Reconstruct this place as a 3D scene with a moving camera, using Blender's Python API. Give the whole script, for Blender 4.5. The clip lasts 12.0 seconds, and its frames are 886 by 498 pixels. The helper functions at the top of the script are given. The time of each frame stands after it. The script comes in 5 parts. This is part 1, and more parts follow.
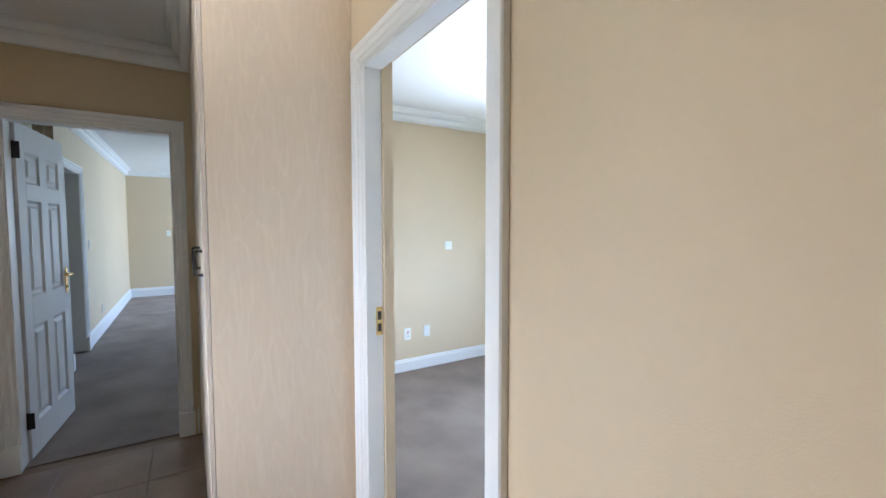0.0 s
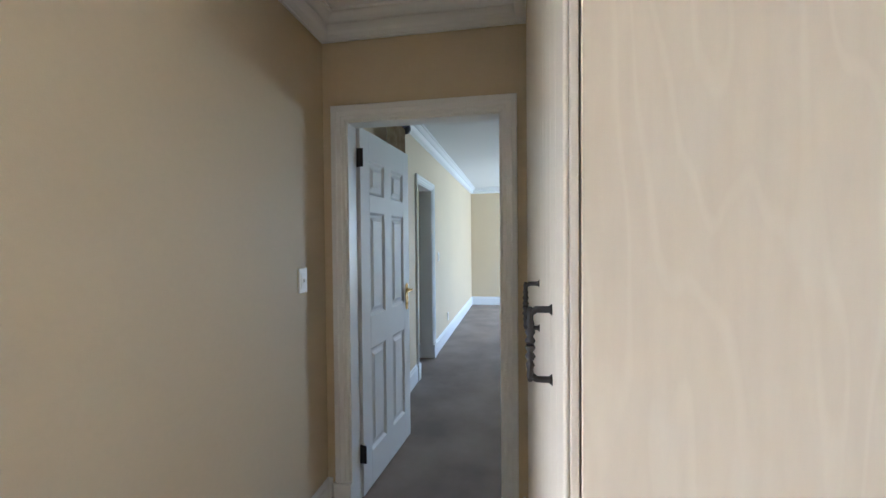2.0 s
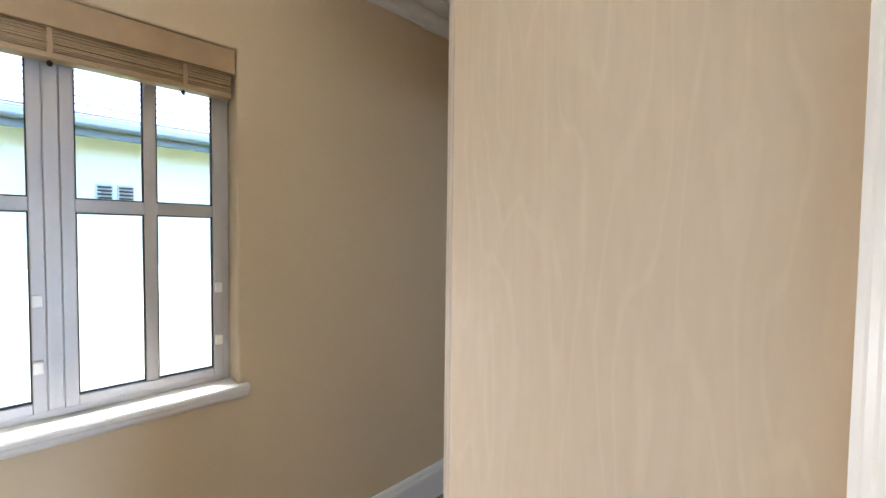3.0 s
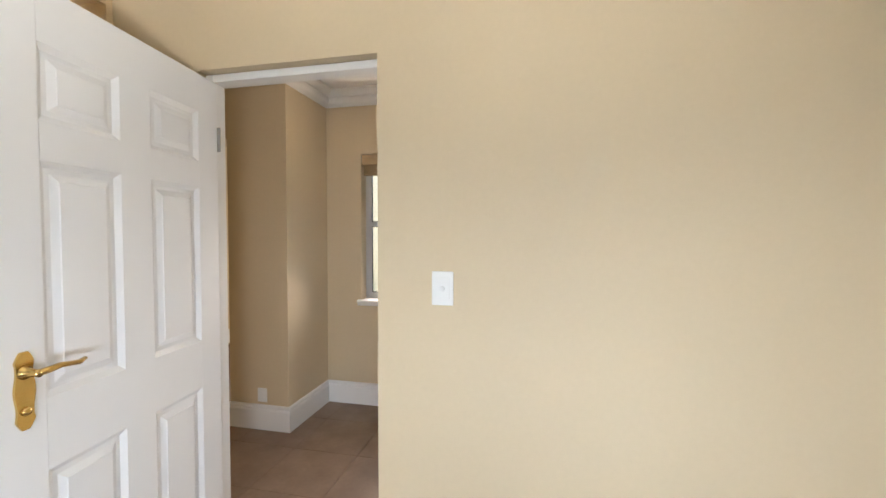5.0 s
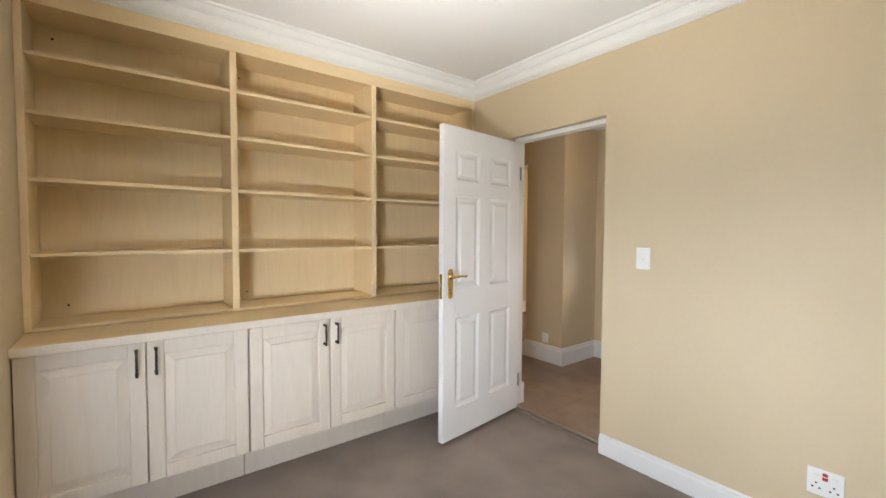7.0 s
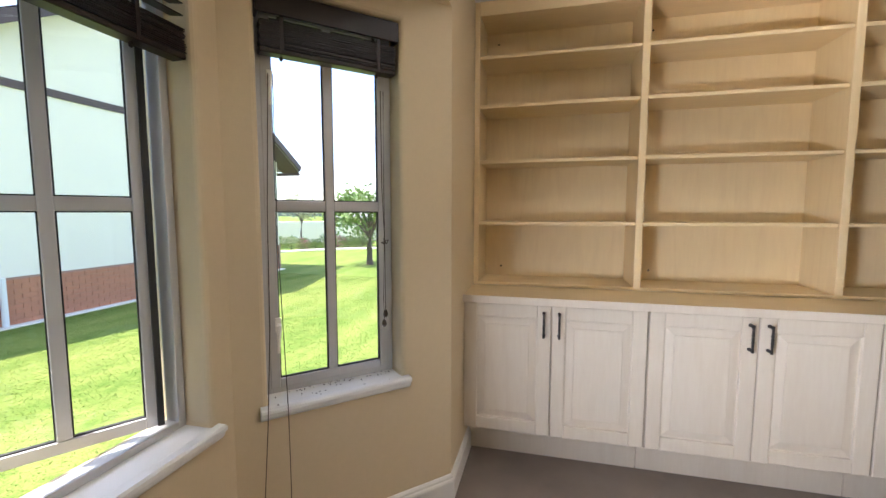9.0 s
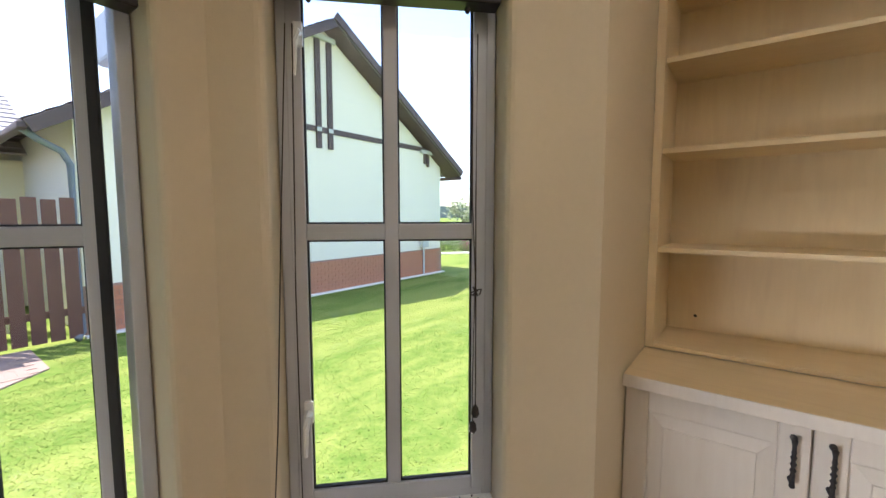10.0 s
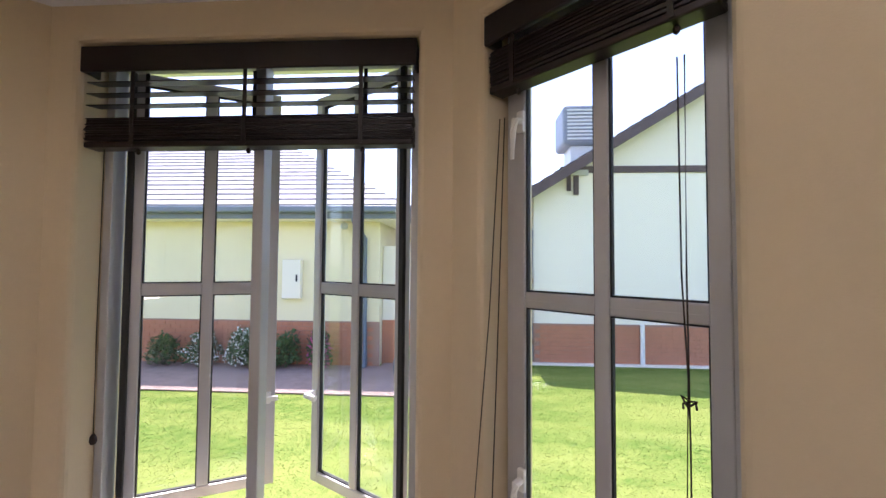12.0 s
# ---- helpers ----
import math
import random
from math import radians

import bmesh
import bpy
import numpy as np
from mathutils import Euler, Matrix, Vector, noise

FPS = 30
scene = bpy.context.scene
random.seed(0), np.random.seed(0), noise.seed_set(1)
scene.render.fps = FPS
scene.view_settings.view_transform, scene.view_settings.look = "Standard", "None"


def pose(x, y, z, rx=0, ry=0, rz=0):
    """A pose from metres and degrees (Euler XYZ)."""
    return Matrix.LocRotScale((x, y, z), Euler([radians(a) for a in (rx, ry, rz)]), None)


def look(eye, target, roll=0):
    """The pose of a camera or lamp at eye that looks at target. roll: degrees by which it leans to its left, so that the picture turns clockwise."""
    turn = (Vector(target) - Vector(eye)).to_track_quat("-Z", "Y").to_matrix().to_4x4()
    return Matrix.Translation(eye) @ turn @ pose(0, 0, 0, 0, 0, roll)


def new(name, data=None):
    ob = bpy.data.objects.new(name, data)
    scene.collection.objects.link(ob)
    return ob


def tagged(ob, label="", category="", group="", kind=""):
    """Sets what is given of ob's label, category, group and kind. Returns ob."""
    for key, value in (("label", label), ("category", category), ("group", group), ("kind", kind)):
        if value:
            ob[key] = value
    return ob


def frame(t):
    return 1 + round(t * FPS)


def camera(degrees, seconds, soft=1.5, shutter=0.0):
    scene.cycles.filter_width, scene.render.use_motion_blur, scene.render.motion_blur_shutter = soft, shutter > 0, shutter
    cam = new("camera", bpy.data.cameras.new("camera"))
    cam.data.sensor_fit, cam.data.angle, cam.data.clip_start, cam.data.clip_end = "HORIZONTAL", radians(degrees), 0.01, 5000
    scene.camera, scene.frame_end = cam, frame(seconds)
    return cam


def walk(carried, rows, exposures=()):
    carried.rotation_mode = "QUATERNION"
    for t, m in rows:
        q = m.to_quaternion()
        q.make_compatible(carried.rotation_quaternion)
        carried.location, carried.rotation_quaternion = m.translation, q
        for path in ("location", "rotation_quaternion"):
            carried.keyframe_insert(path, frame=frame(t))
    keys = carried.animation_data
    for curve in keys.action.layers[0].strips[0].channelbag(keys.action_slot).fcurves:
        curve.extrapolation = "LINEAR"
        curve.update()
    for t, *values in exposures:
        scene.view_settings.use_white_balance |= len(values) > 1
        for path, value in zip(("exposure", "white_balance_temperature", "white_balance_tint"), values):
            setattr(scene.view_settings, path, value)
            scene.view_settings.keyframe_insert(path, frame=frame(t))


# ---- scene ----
cam = camera(94.1, 12.0)

PATH = [
    (0, (-0.816, 0.714, 1.433), (0.882, -0.338, 1.324), -0.1),
    (0.5, (-0.373, 0.738, 1.433), (1.471, -0.030, 1.328), 0.0),
    (1, (0.027, 0.754, 1.434), (1.968, 0.283, 1.336), -0.1),
    (1.5, (0.323, 0.770, 1.436), (2.316, 0.612, 1.362), -0.5),
    (2, (0.449, 0.711, 1.432), (2.416, 1.069, 1.391), -0.5),
    (2.5, (0.374, 0.481, 1.426), (2.141, 1.416, 1.386), -0.3),
    (3, (0.325, 0.144, 1.431), (1.746, 1.549, 1.355), 0.7),
    (3.2, (0.335, -0.020, 1.441), (1.590, 1.545, 1.343), 0.6),
    (4.8, (1.137, -1.338, 1.405), (0.868, 0.642, 1.331), 0.0),
    (5, (1.297, -1.465, 1.407), (0.862, 0.486, 1.341), 0.1),
    (5.5, (1.645, -1.743, 1.390), (0.860, 0.095, 1.320), 0.0),
    (6, (1.833, -1.949, 1.395), (0.750, -0.269, 1.325), -0.1),
    (6.5, (2.007, -2.178, 1.374), (0.659, -0.702, 1.303), 0.1),
    (7, (2.147, -2.360, 1.361), (0.562, -1.143, 1.278), 0.3),
    (7.5, (2.219, -2.451, 1.337), (0.427, -1.570, 1.230), 0.4),
    (7.7, (2.236, -2.480, 1.328), (0.377, -1.752, 1.213), 0.4),
    (9.3, (1.663, -2.327, 1.305), (-0.203, -3.030, 1.125), 0.1),
    (9.5, (1.496, -2.375, 1.336), (-0.315, -3.206, 1.158), 0.2),
    (10, (1.137, -2.455, 1.372), (-0.465, -3.641, 1.203), 0.0),
    (10.5, (0.910, -2.570, 1.426), (-0.412, -4.065, 1.297), -0.2),
    (11, (0.801, -2.678, 1.471), (-0.163, -4.430, 1.409), -0.3),
    (11.5, (0.703, -2.553, 1.465), (0.187, -4.485, 1.480), -0.3),
    (12, (0.676, -2.251, 1.415), (0.798, -4.246, 1.492), 0.4),
]
EXPOSURES = [(0.0, 3.05, 4750, 11), (0.5, 3.0, 5850, 19), (1.0, 2.7, 7300, 25), (1.5, 2.55, 6500, 21), (2.0, 3.25, 4800, 9), (2.5, 3.45, 4650, 8), (3.2, 2.85, 5600, 13), (5.0, 2.42, 6050, 15),
             (5.5, 2.4, 6150, 15), (6.5, 2.35, 6450, 15), (7.5, 2.25, 5900, 16), (9.5, 2.08, 6300, 20), (10.0, 2.0, 6250, 20), (10.5, 2.0, 6200, 23), (11.0, 2.1, 6100, 24), (11.5, 1.9, 6000, 32), (12.0, 1.9, 6100, 30)]
walk(cam, [(t, look(eye, target, roll)) for t, eye, target, roll in PATH], EXPOSURES)

# ---- world, sun, window fill lamps ----
SUN_EL, SUN_AZ = radians(68), radians(300)      # azimuth: direction towards the sun, counter-clockwise from +x
world = bpy.data.worlds.new("sky_world")
scene.world = world
world.use_nodes = True
wn = world.node_tree.nodes
sky = wn.new("ShaderNodeTexSky")
sky.sky_type = "NISHITA"
sky.sun_disc = False
sky.sun_elevation, sky.sun_rotation = SUN_EL, radians(90) - SUN_AZ
wn["Background"].inputs[1].default_value = 0.15
world.node_tree.links.new(sky.outputs[0], wn["Background"].inputs[0])
sun = new("sun", bpy.data.lights.new("sun", "SUN"))
sun.data.energy, sun.data.angle, sun.data.color = 2.7, radians(0.5), (1.0, 0.95, 0.86)
sdir = Vector((math.cos(SUN_EL) * math.cos(SUN_AZ), math.cos(SUN_EL) * math.sin(SUN_AZ), math.sin(SUN_EL)))
sun.matrix_world = look(sdir * 30, (0, 0, 0))


def window_fill(name, x, y, z, w, h, watts, way, down=37, spread=70, colour=(0.86, 0.94, 1.0)):
    """Fill lamp added in a window's opening in place of sky light. way: degrees from +x, into the room."""
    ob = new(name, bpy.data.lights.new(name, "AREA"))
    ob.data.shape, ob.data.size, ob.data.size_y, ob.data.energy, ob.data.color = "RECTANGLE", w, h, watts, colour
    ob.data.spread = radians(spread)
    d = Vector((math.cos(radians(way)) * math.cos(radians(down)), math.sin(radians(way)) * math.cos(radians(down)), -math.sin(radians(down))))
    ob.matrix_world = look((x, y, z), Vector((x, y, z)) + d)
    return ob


LAWN_FILL = (1.0, 0.97, 0.88)
# two added lamps per bay window: one level, one tipped up for lawn bounce
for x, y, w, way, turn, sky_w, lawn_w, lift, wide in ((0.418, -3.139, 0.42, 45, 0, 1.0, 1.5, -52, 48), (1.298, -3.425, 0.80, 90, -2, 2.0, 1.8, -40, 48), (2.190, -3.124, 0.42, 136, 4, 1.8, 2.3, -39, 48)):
    window_fill("sky_fill_bay", x, y, 0.745, w, 0.18, sky_w, way + turn, 0, 64)
    window_fill("ground_fill_bay", x, y, 0.685, w, 0.10, lawn_w, way, lift, wide, LAWN_FILL)
# warm-tinted fill lamps added in the hall window
window_fill("sky_fill_hall", 0.37, 1.765, 0.98, 0.84, 0.16, 1.3, -90, 10, 110, (1.0, 0.86, 0.70))
window_fill("ground_fill_hall", 0.37, 1.765, 0.93, 0.84, 0.10, 1.3, -90, -60, 50, (1.0, 0.80, 0.58))
# fill lamps added at openings that stay out of view
window_fill("fill_lamp_long_room", 8.3, -2.15, 1.45, 1.8, 1.2, 13, 90, 10, 170)
window_fill("fill_lamp_lounge", -2.65, 4.35, 1.45, 1.2, 1.2, 11, 0, 15, 170, (1.0, 0.88, 0.76))

# ---- materials ----


def material(name, colour, rough=0.5, metal=0.0, vary=0.0, scale=3.0, grain=0.0, grain_scale=60.0, bump=0.0, bump_scale=200.0, tint=None, stretch=(1, 1, 1), spec=0.5):
    """Principled paint with broad stains, fine grain and relief, in world metres."""
    m = bpy.data.materials.new(name)
    m.use_nodes = True
    nt = m.node_tree
    b = nt.nodes["Principled BSDF"]
    b.inputs["Roughness"].default_value, b.inputs["Metallic"].default_value = rough, metal
    b.inputs["Specular IOR Level"].default_value = spec
    b.inputs["Base Color"].default_value = (*colour, 1)
    geo = nt.nodes.new("ShaderNodeNewGeometry")
    mp = nt.nodes.new("ShaderNodeMapping")
    mp.inputs["Scale"].default_value = stretch
    nt.links.new(geo.outputs["Position"], mp.inputs[0])
    last = None
    for amount, size, detail in ((vary, scale, 5.0), (grain, grain_scale, 3.0)):
        if amount <= 0:
            continue
        n = nt.nodes.new("ShaderNodeTexNoise")
        n.inputs["Scale"].default_value, n.inputs["Detail"].default_value = size, detail
        nt.links.new(mp.outputs[0], n.inputs[0])
        r = nt.nodes.new("ShaderNodeMapRange")
        r.inputs[1].default_value, r.inputs[2].default_value = 0.3, 0.7
        nt.links.new(n.outputs[0], r.inputs[0])
        mix = nt.nodes.new("ShaderNodeMix")
        mix.data_type = "RGBA"
        other = tint if tint else tuple(c * 0.55 for c in colour)
        fac = nt.nodes.new("ShaderNodeMath")
        fac.operation = "MULTIPLY"
        fac.inputs[1].default_value = amount
        nt.links.new(r.outputs[0], fac.inputs[0])
        nt.links.new(fac.outputs[0], mix.inputs["Factor"])
        if last is None:
            mix.inputs["A"].default_value = (*colour, 1)
        else:
            nt.links.new(last, mix.inputs["A"])
        mix.inputs["B"].default_value = (*other, 1)
        last = mix.outputs["Result"]
    if last is not None:
        nt.links.new(last, b.inputs["Base Color"])
    if bump > 0:
        n = nt.nodes.new("ShaderNodeTexNoise")
        n.inputs["Scale"].default_value, n.inputs["Detail"].default_value = bump_scale, 4.0
        nt.links.new(mp.outputs[0], n.inputs[0])
        bp = nt.nodes.new("ShaderNodeBump")
        bp.inputs["Strength"].default_value, bp.inputs["Distance"].default_value = bump, 0.002
        nt.links.new(n.outputs[0], bp.inputs["Height"])
        nt.links.new(bp.outputs[0], b.inputs["Normal"])
    return m


def veneer(name, light, dark, axis="z", lines=9.0, rough=0.45, sharp=False):
    """Wood with long cathedral figure along one axis and fine pores."""
    m = material(name, light, rough, bump=0.06, bump_scale=90.0, stretch={"z": (9, 9, 0.5), "y": (9, 0.5, 9), "x": (0.5, 9, 9)}[axis])
    nt = m.node_tree
    b = nt.nodes["Principled BSDF"]
    geo = nt.nodes.new("ShaderNodeNewGeometry")
    mp = nt.nodes.new("ShaderNodeMapping")
    mp.inputs["Scale"].default_value = {"z": (1, 1, 0.17 if sharp else 0.13), "y": (1, 0.13, 1), "x": (0.13, 1, 1)}[axis]
    nt.links.new(geo.outputs["Position"], mp.inputs[0])
    broad = nt.nodes.new("ShaderNodeTexNoise")
    broad.inputs["Scale"].default_value, broad.inputs["Detail"].default_value = (3.0, 3.5) if sharp else (3.2, 2.5)
    nt.links.new(mp.outputs[0], broad.inputs[0])
    rings = nt.nodes.new("ShaderNodeMath")
    rings.operation = "MULTIPLY"
    rings.inputs[1].default_value = lines * 7
    nt.links.new(broad.outputs[0], rings.inputs[0])
    wave = nt.nodes.new("ShaderNodeMath")
    wave.operation = "SINE"
    nt.links.new(rings.outputs[0], wave.inputs[0])
    edge = nt.nodes.new("ShaderNodeMapRange")
    edge.inputs[1].default_value, edge.inputs[2].default_value = 0.2, 1.0
    edge.inputs[3].default_value, edge.inputs[4].default_value = 0.0, 0.13
    nt.links.new(wave.outputs[0], edge.inputs[0])
    if sharp:
        edge.inputs[1].default_value, edge.inputs[2].default_value = 1.0, 0.72
        edge.inputs[3].default_value, edge.inputs[4].default_value = 0.0, 0.15
    fine = nt.nodes.new("ShaderNodeTexNoise")
    fine.inputs["Scale"].default_value, fine.inputs["Detail"].default_value = 70.0, 3.0
    nt.links.new(mp.outputs[0], fine.inputs[0])
    total = nt.nodes.new("ShaderNodeMath")
    total.operation = "MULTIPLY_ADD"
    total.inputs[1].default_value = 0.45
    nt.links.new(fine.outputs[0], total.inputs[0])
    nt.links.new(edge.outputs[0], total.inputs[2])
    mix = nt.nodes.new("ShaderNodeMix")
    mix.data_type = "RGBA"
    mix.inputs["A"].default_value, mix.inputs["B"].default_value = (*light, 1), (*dark, 1)
    nt.links.new(total.outputs[0], mix.inputs["Factor"])
    nt.links.new(mix.outputs["Result"], b.inputs["Base Color"])
    return m


def glass_material():
    m = bpy.data.materials.new("window_glass")
    m.use_nodes = True
    nt = m.node_tree
    nt.nodes.remove(nt.nodes["Principled BSDF"])
    g = nt.nodes.new("ShaderNodeBsdfGlass")
    g.inputs["Roughness"].default_value, g.inputs["IOR"].default_value = 0.0, 1.45
    g.inputs["Color"].default_value = (0.97, 0.985, 0.98, 1)
    nt.links.new(g.outputs[0], nt.nodes["Material Output"].inputs[0])
    return m


WALL = material("beige_wall_paint", (0.64, 0.525, 0.345), 0.6, vary=0.10, scale=1.6, grain=0.05, grain_scale=45, bump=0.25, bump_scale=260)
WHITE = material("white_gloss_paint", (0.80, 0.80, 0.78), 0.38, vary=0.05, scale=4, bump=0.05, bump_scale=60)
DOORPAINT = material("white_satin_door_paint", (0.78, 0.78, 0.77), 0.52, vary=0.05, scale=4, bump=0.05, bump_scale=60, spec=0.3)
CEILING = material("white_ceiling_paint", (0.78, 0.78, 0.77), 0.8, vary=0.05, scale=1.2, bump=0.1)
CORNICE = material("white_cornice_plaster", (0.80, 0.80, 0.78), 0.55, vary=0.04, scale=6, bump=0.06)
CARPET = material("taupe_cut_pile_carpet", (0.36, 0.30, 0.255), 0.95, vary=0.9, scale=2.4, grain=0.35, grain_scale=330, bump=0.9, bump_scale=500, tint=(0.215, 0.18, 0.158), spec=0.1)
TILE = material("glazed_brown_floor_tile", (0.33, 0.235, 0.165), 0.42, vary=0.9, scale=4, grain=0.25, grain_scale=40, bump=0.08, bump_scale=30, tint=(0.19, 0.125, 0.09))
GROUT = material("tile_grout", (0.27, 0.195, 0.14), 0.9, vary=0.3)
MAPLE = veneer("pale_maple_veneer", (0.84, 0.67, 0.40), (0.68, 0.50, 0.27))
MAPLE_Y = veneer("pale_maple_shelf_veneer", (0.84, 0.67, 0.40), (0.68, 0.50, 0.27), axis="y")
LIMED = veneer("limed_pale_wood", (0.74, 0.665, 0.56), (0.61, 0.505, 0.395), lines=6)
PANELWOOD = veneer("birch_panel_veneer", (0.84, 0.73, 0.57), (0.66, 0.525, 0.38), lines=24, rough=0.62, sharp=True)
IRON = material("dark_bronze_handle", (0.022, 0.018, 0.017), 0.55, metal=0.2, vary=0.3, scale=40)
BRASS = material("polished_brass", (0.72, 0.50, 0.17), 0.22, metal=1.0, vary=0.3, scale=25)
STEEL = material("dull_steel", (0.45, 0.44, 0.42), 0.4, metal=1.0)
PLASTIC = material("white_switch_plastic", (0.80, 0.80, 0.77), 0.35)
# flat near-black, also painted in for the shade inside holes and slots
DARK_FILL = material("flat_dark_fill", (0.02, 0.02, 0.02), 0.6)
RED = material("red_rocker_plastic", (0.45, 0.02, 0.02), 0.4)
ALU = material("silver_aluminium_frame", (0.51, 0.515, 0.525), 0.42, metal=0.25, vary=0.1, scale=8)
GASKET = material("black_rubber_gasket", (0.02, 0.02, 0.02), 0.7)
GLASS = glass_material()
BLIND = material("dark_mahogany_slat", (0.012, 0.0055, 0.005), 0.30, vary=0.5, scale=12, stretch=(1, 1, 6), tint=(0.009, 0.004, 0.0035), spec=0.35)
BAMBOO = material("tan_slat_blind_wood", (0.42, 0.30, 0.16), 0.5, vary=0.5, scale=9)
CORD = material("dark_brown_cord", (0.03, 0.02, 0.015), 0.8)
WHITECORD = material("pale_cord", (0.6, 0.55, 0.45), 0.8)
RENDERWALL = material("pale_cream_render", (0.84, 0.785, 0.65), 0.85, vary=0.08, scale=0.7, bump=0.3, bump_scale=60)
YELLOWWALL = material("yellow_cream_render", (0.82, 0.74, 0.49), 0.85, vary=0.08, scale=0.7, bump=0.3, bump_scale=60)
BRICK = material("orange_red_face_brick", (0.56, 0.23, 0.13), 0.85, vary=0.5, scale=9, grain=0.3, grain_scale=60, bump=0.5, bump_scale=80)
MORTAR = material("brick_mortar", (0.36, 0.22, 0.16), 0.9, vary=0.3)
TIMBER = material("dark_brown_painted_timber", (0.09, 0.058, 0.055), 0.6, vary=0.4, scale=5)
GUTTER = material("slate_blue_gutter_paint", (0.16, 0.19, 0.22), 0.5, vary=0.2)
ROOF = material("grey_concrete_roof_tile", (0.40, 0.375, 0.37), 0.75, vary=0.5, scale=3, grain=0.3, grain_scale=30, bump=0.3, bump_scale=40)


def turf(name, green, pale, fine):
    """Mown grass: soft pale streaks along the mowing direction over a finer mottling."""
    m = bpy.data.materials.new(name)
    m.use_nodes = True
    nt = m.node_tree
    b = nt.nodes["Principled BSDF"]
    b.inputs["Roughness"].default_value, b.inputs["Specular IOR Level"].default_value = 0.9, 0.05
    geo = nt.nodes.new("ShaderNodeNewGeometry")
    total = None
    for scale, size, detail, lo, hi, gain in (((0.45, 2.2, 1), 0.9, 3.0, 0.42, 0.74, 0.75), ((1, 1, 1), 9.0, 4.0, 0.35, 0.75, 0.50), ((1, 1, 1), fine, 3.0, 0.35, 0.70, 0.60)):
        mp = nt.nodes.new("ShaderNodeMapping")
        mp.inputs["Scale"].default_value = scale
        nt.links.new(geo.outputs["Position"], mp.inputs[0])
        n = nt.nodes.new("ShaderNodeTexNoise")
        n.inputs["Scale"].default_value, n.inputs["Detail"].default_value = size, detail
        nt.links.new(mp.outputs[0], n.inputs[0])
        r = nt.nodes.new("ShaderNodeMapRange")
        r.inputs[1].default_value, r.inputs[2].default_value, r.inputs[4].default_value = lo, hi, gain
        nt.links.new(n.outputs[0], r.inputs[0])
        if total is None:
            total = r
        else:
            add = nt.nodes.new("ShaderNodeMath")
            nt.links.new(total.outputs[0], add.inputs[0])
            nt.links.new(r.outputs[0], add.inputs[1])
            total = add
    mix = nt.nodes.new("ShaderNodeMix")
    mix.data_type = "RGBA"
    mix.inputs["A"].default_value, mix.inputs["B"].default_value = (*green, 1), (*pale, 1)
    nt.links.new(total.outputs[0], mix.inputs["Factor"])
    nt.links.new(mix.outputs["Result"], b.inputs["Base Color"])
    return m


GRASS = turf("mown_lawn_turf", (0.068, 0.150, 0.020), (0.225, 0.268, 0.064), 48)
BLADE = turf("lawn_grass_blade", (0.080, 0.168, 0.022), (0.27, 0.315, 0.080), 60)
PAVER = material("brown_clay_paver", (0.36, 0.26, 0.215), 0.85, vary=0.5, scale=6, bump=0.3)
LEAF = material("dark_shrub_leaf", (0.05, 0.10, 0.03), 0.55, vary=0.7, scale=6, tint=(0.10, 0.17, 0.05))
PINK = material("pink_flower_petal", (0.70, 0.14, 0.34), 0.6, vary=0.4, scale=9)
BARK = material("grey_brown_bark", (0.12, 0.09, 0.07), 0.9, vary=0.5, scale=12)
GREYMETAL = material("grey_meter_box_metal", (0.55, 0.57, 0.55), 0.5, vary=0.1)
FABRIC = material("white_woven_sack", (0.72, 0.74, 0.75), 0.5, vary=0.35, scale=5, tint=(0.42, 0.55, 0.66))
GATEWOOD = material("dark_red_brown_gate_wood", (0.14, 0.055, 0.04), 0.6, vary=0.4, scale=8)
DIFFUSER = material("opal_lamp_diffuser", (0.75, 0.76, 0.70), 0.3)

# ---- building helpers ----


def mesh_of(name, bm, mat):
    bmesh.ops.recalc_face_normals(bm, faces=bm.faces)
    me = bpy.data.meshes.new(name)
    bm.to_mesh(me)
    bm.free()
    me.materials.append(mat)
    return me


def part(name, bm, mat, parent=None, label="", m=None, smooth=False):
    me = mesh_of(name, bm, mat)
    if smooth:
        for p in me.polygons:
            p.use_smooth = True
    ob = new(name, me)
    if parent is not None:
        ob.parent = parent
    if m is not None:
        ob.matrix_basis = m
    return tagged(ob, label) if label else ob


def share(name, me, parent=None, m=None):
    ob = new(name, me)
    if parent is not None:
        ob.parent = parent
    if m is not None:
        ob.matrix_basis = m
    return ob


def thing(name, label, category, m=None, group=""):
    ob = new(name)
    ob.empty_display_size = 0.1
    if m is not None:
        ob.matrix_basis = m
    return tagged(ob, label, category, group)


def box(bm, a, b, bevel=0.0, seg=2):
    """A box between two corners, its edges rounded."""
    x0, x1 = sorted((a[0], b[0]))
    y0, y1 = sorted((a[1], b[1]))
    z0, z1 = sorted((a[2], b[2]))
    v = [bm.verts.new((x, y, z)) for x in (x0, x1) for y in (y0, y1) for z in (z0, z1)]
    f = [bm.faces.new([v[i] for i in q]) for q in ((0, 1, 3, 2), (4, 6, 7, 5), (0, 4, 5, 1), (2, 3, 7, 6), (0, 2, 6, 4), (1, 5, 7, 3))]
    if bevel > 0:
        edges = list({e for face in f for e in face.edges})
        bmesh.ops.bevel(bm, geom=edges, offset=min(bevel, 0.45 * min(x1 - x0, y1 - y0, z1 - z0)), segments=seg, affect="EDGES", profile=0.5)
    return bm


def boxes(*rows, bevel=0.0, seg=2):
    bm = bmesh.new()
    for a, b in rows:
        box(bm, a, b, bevel, seg)
    return bm


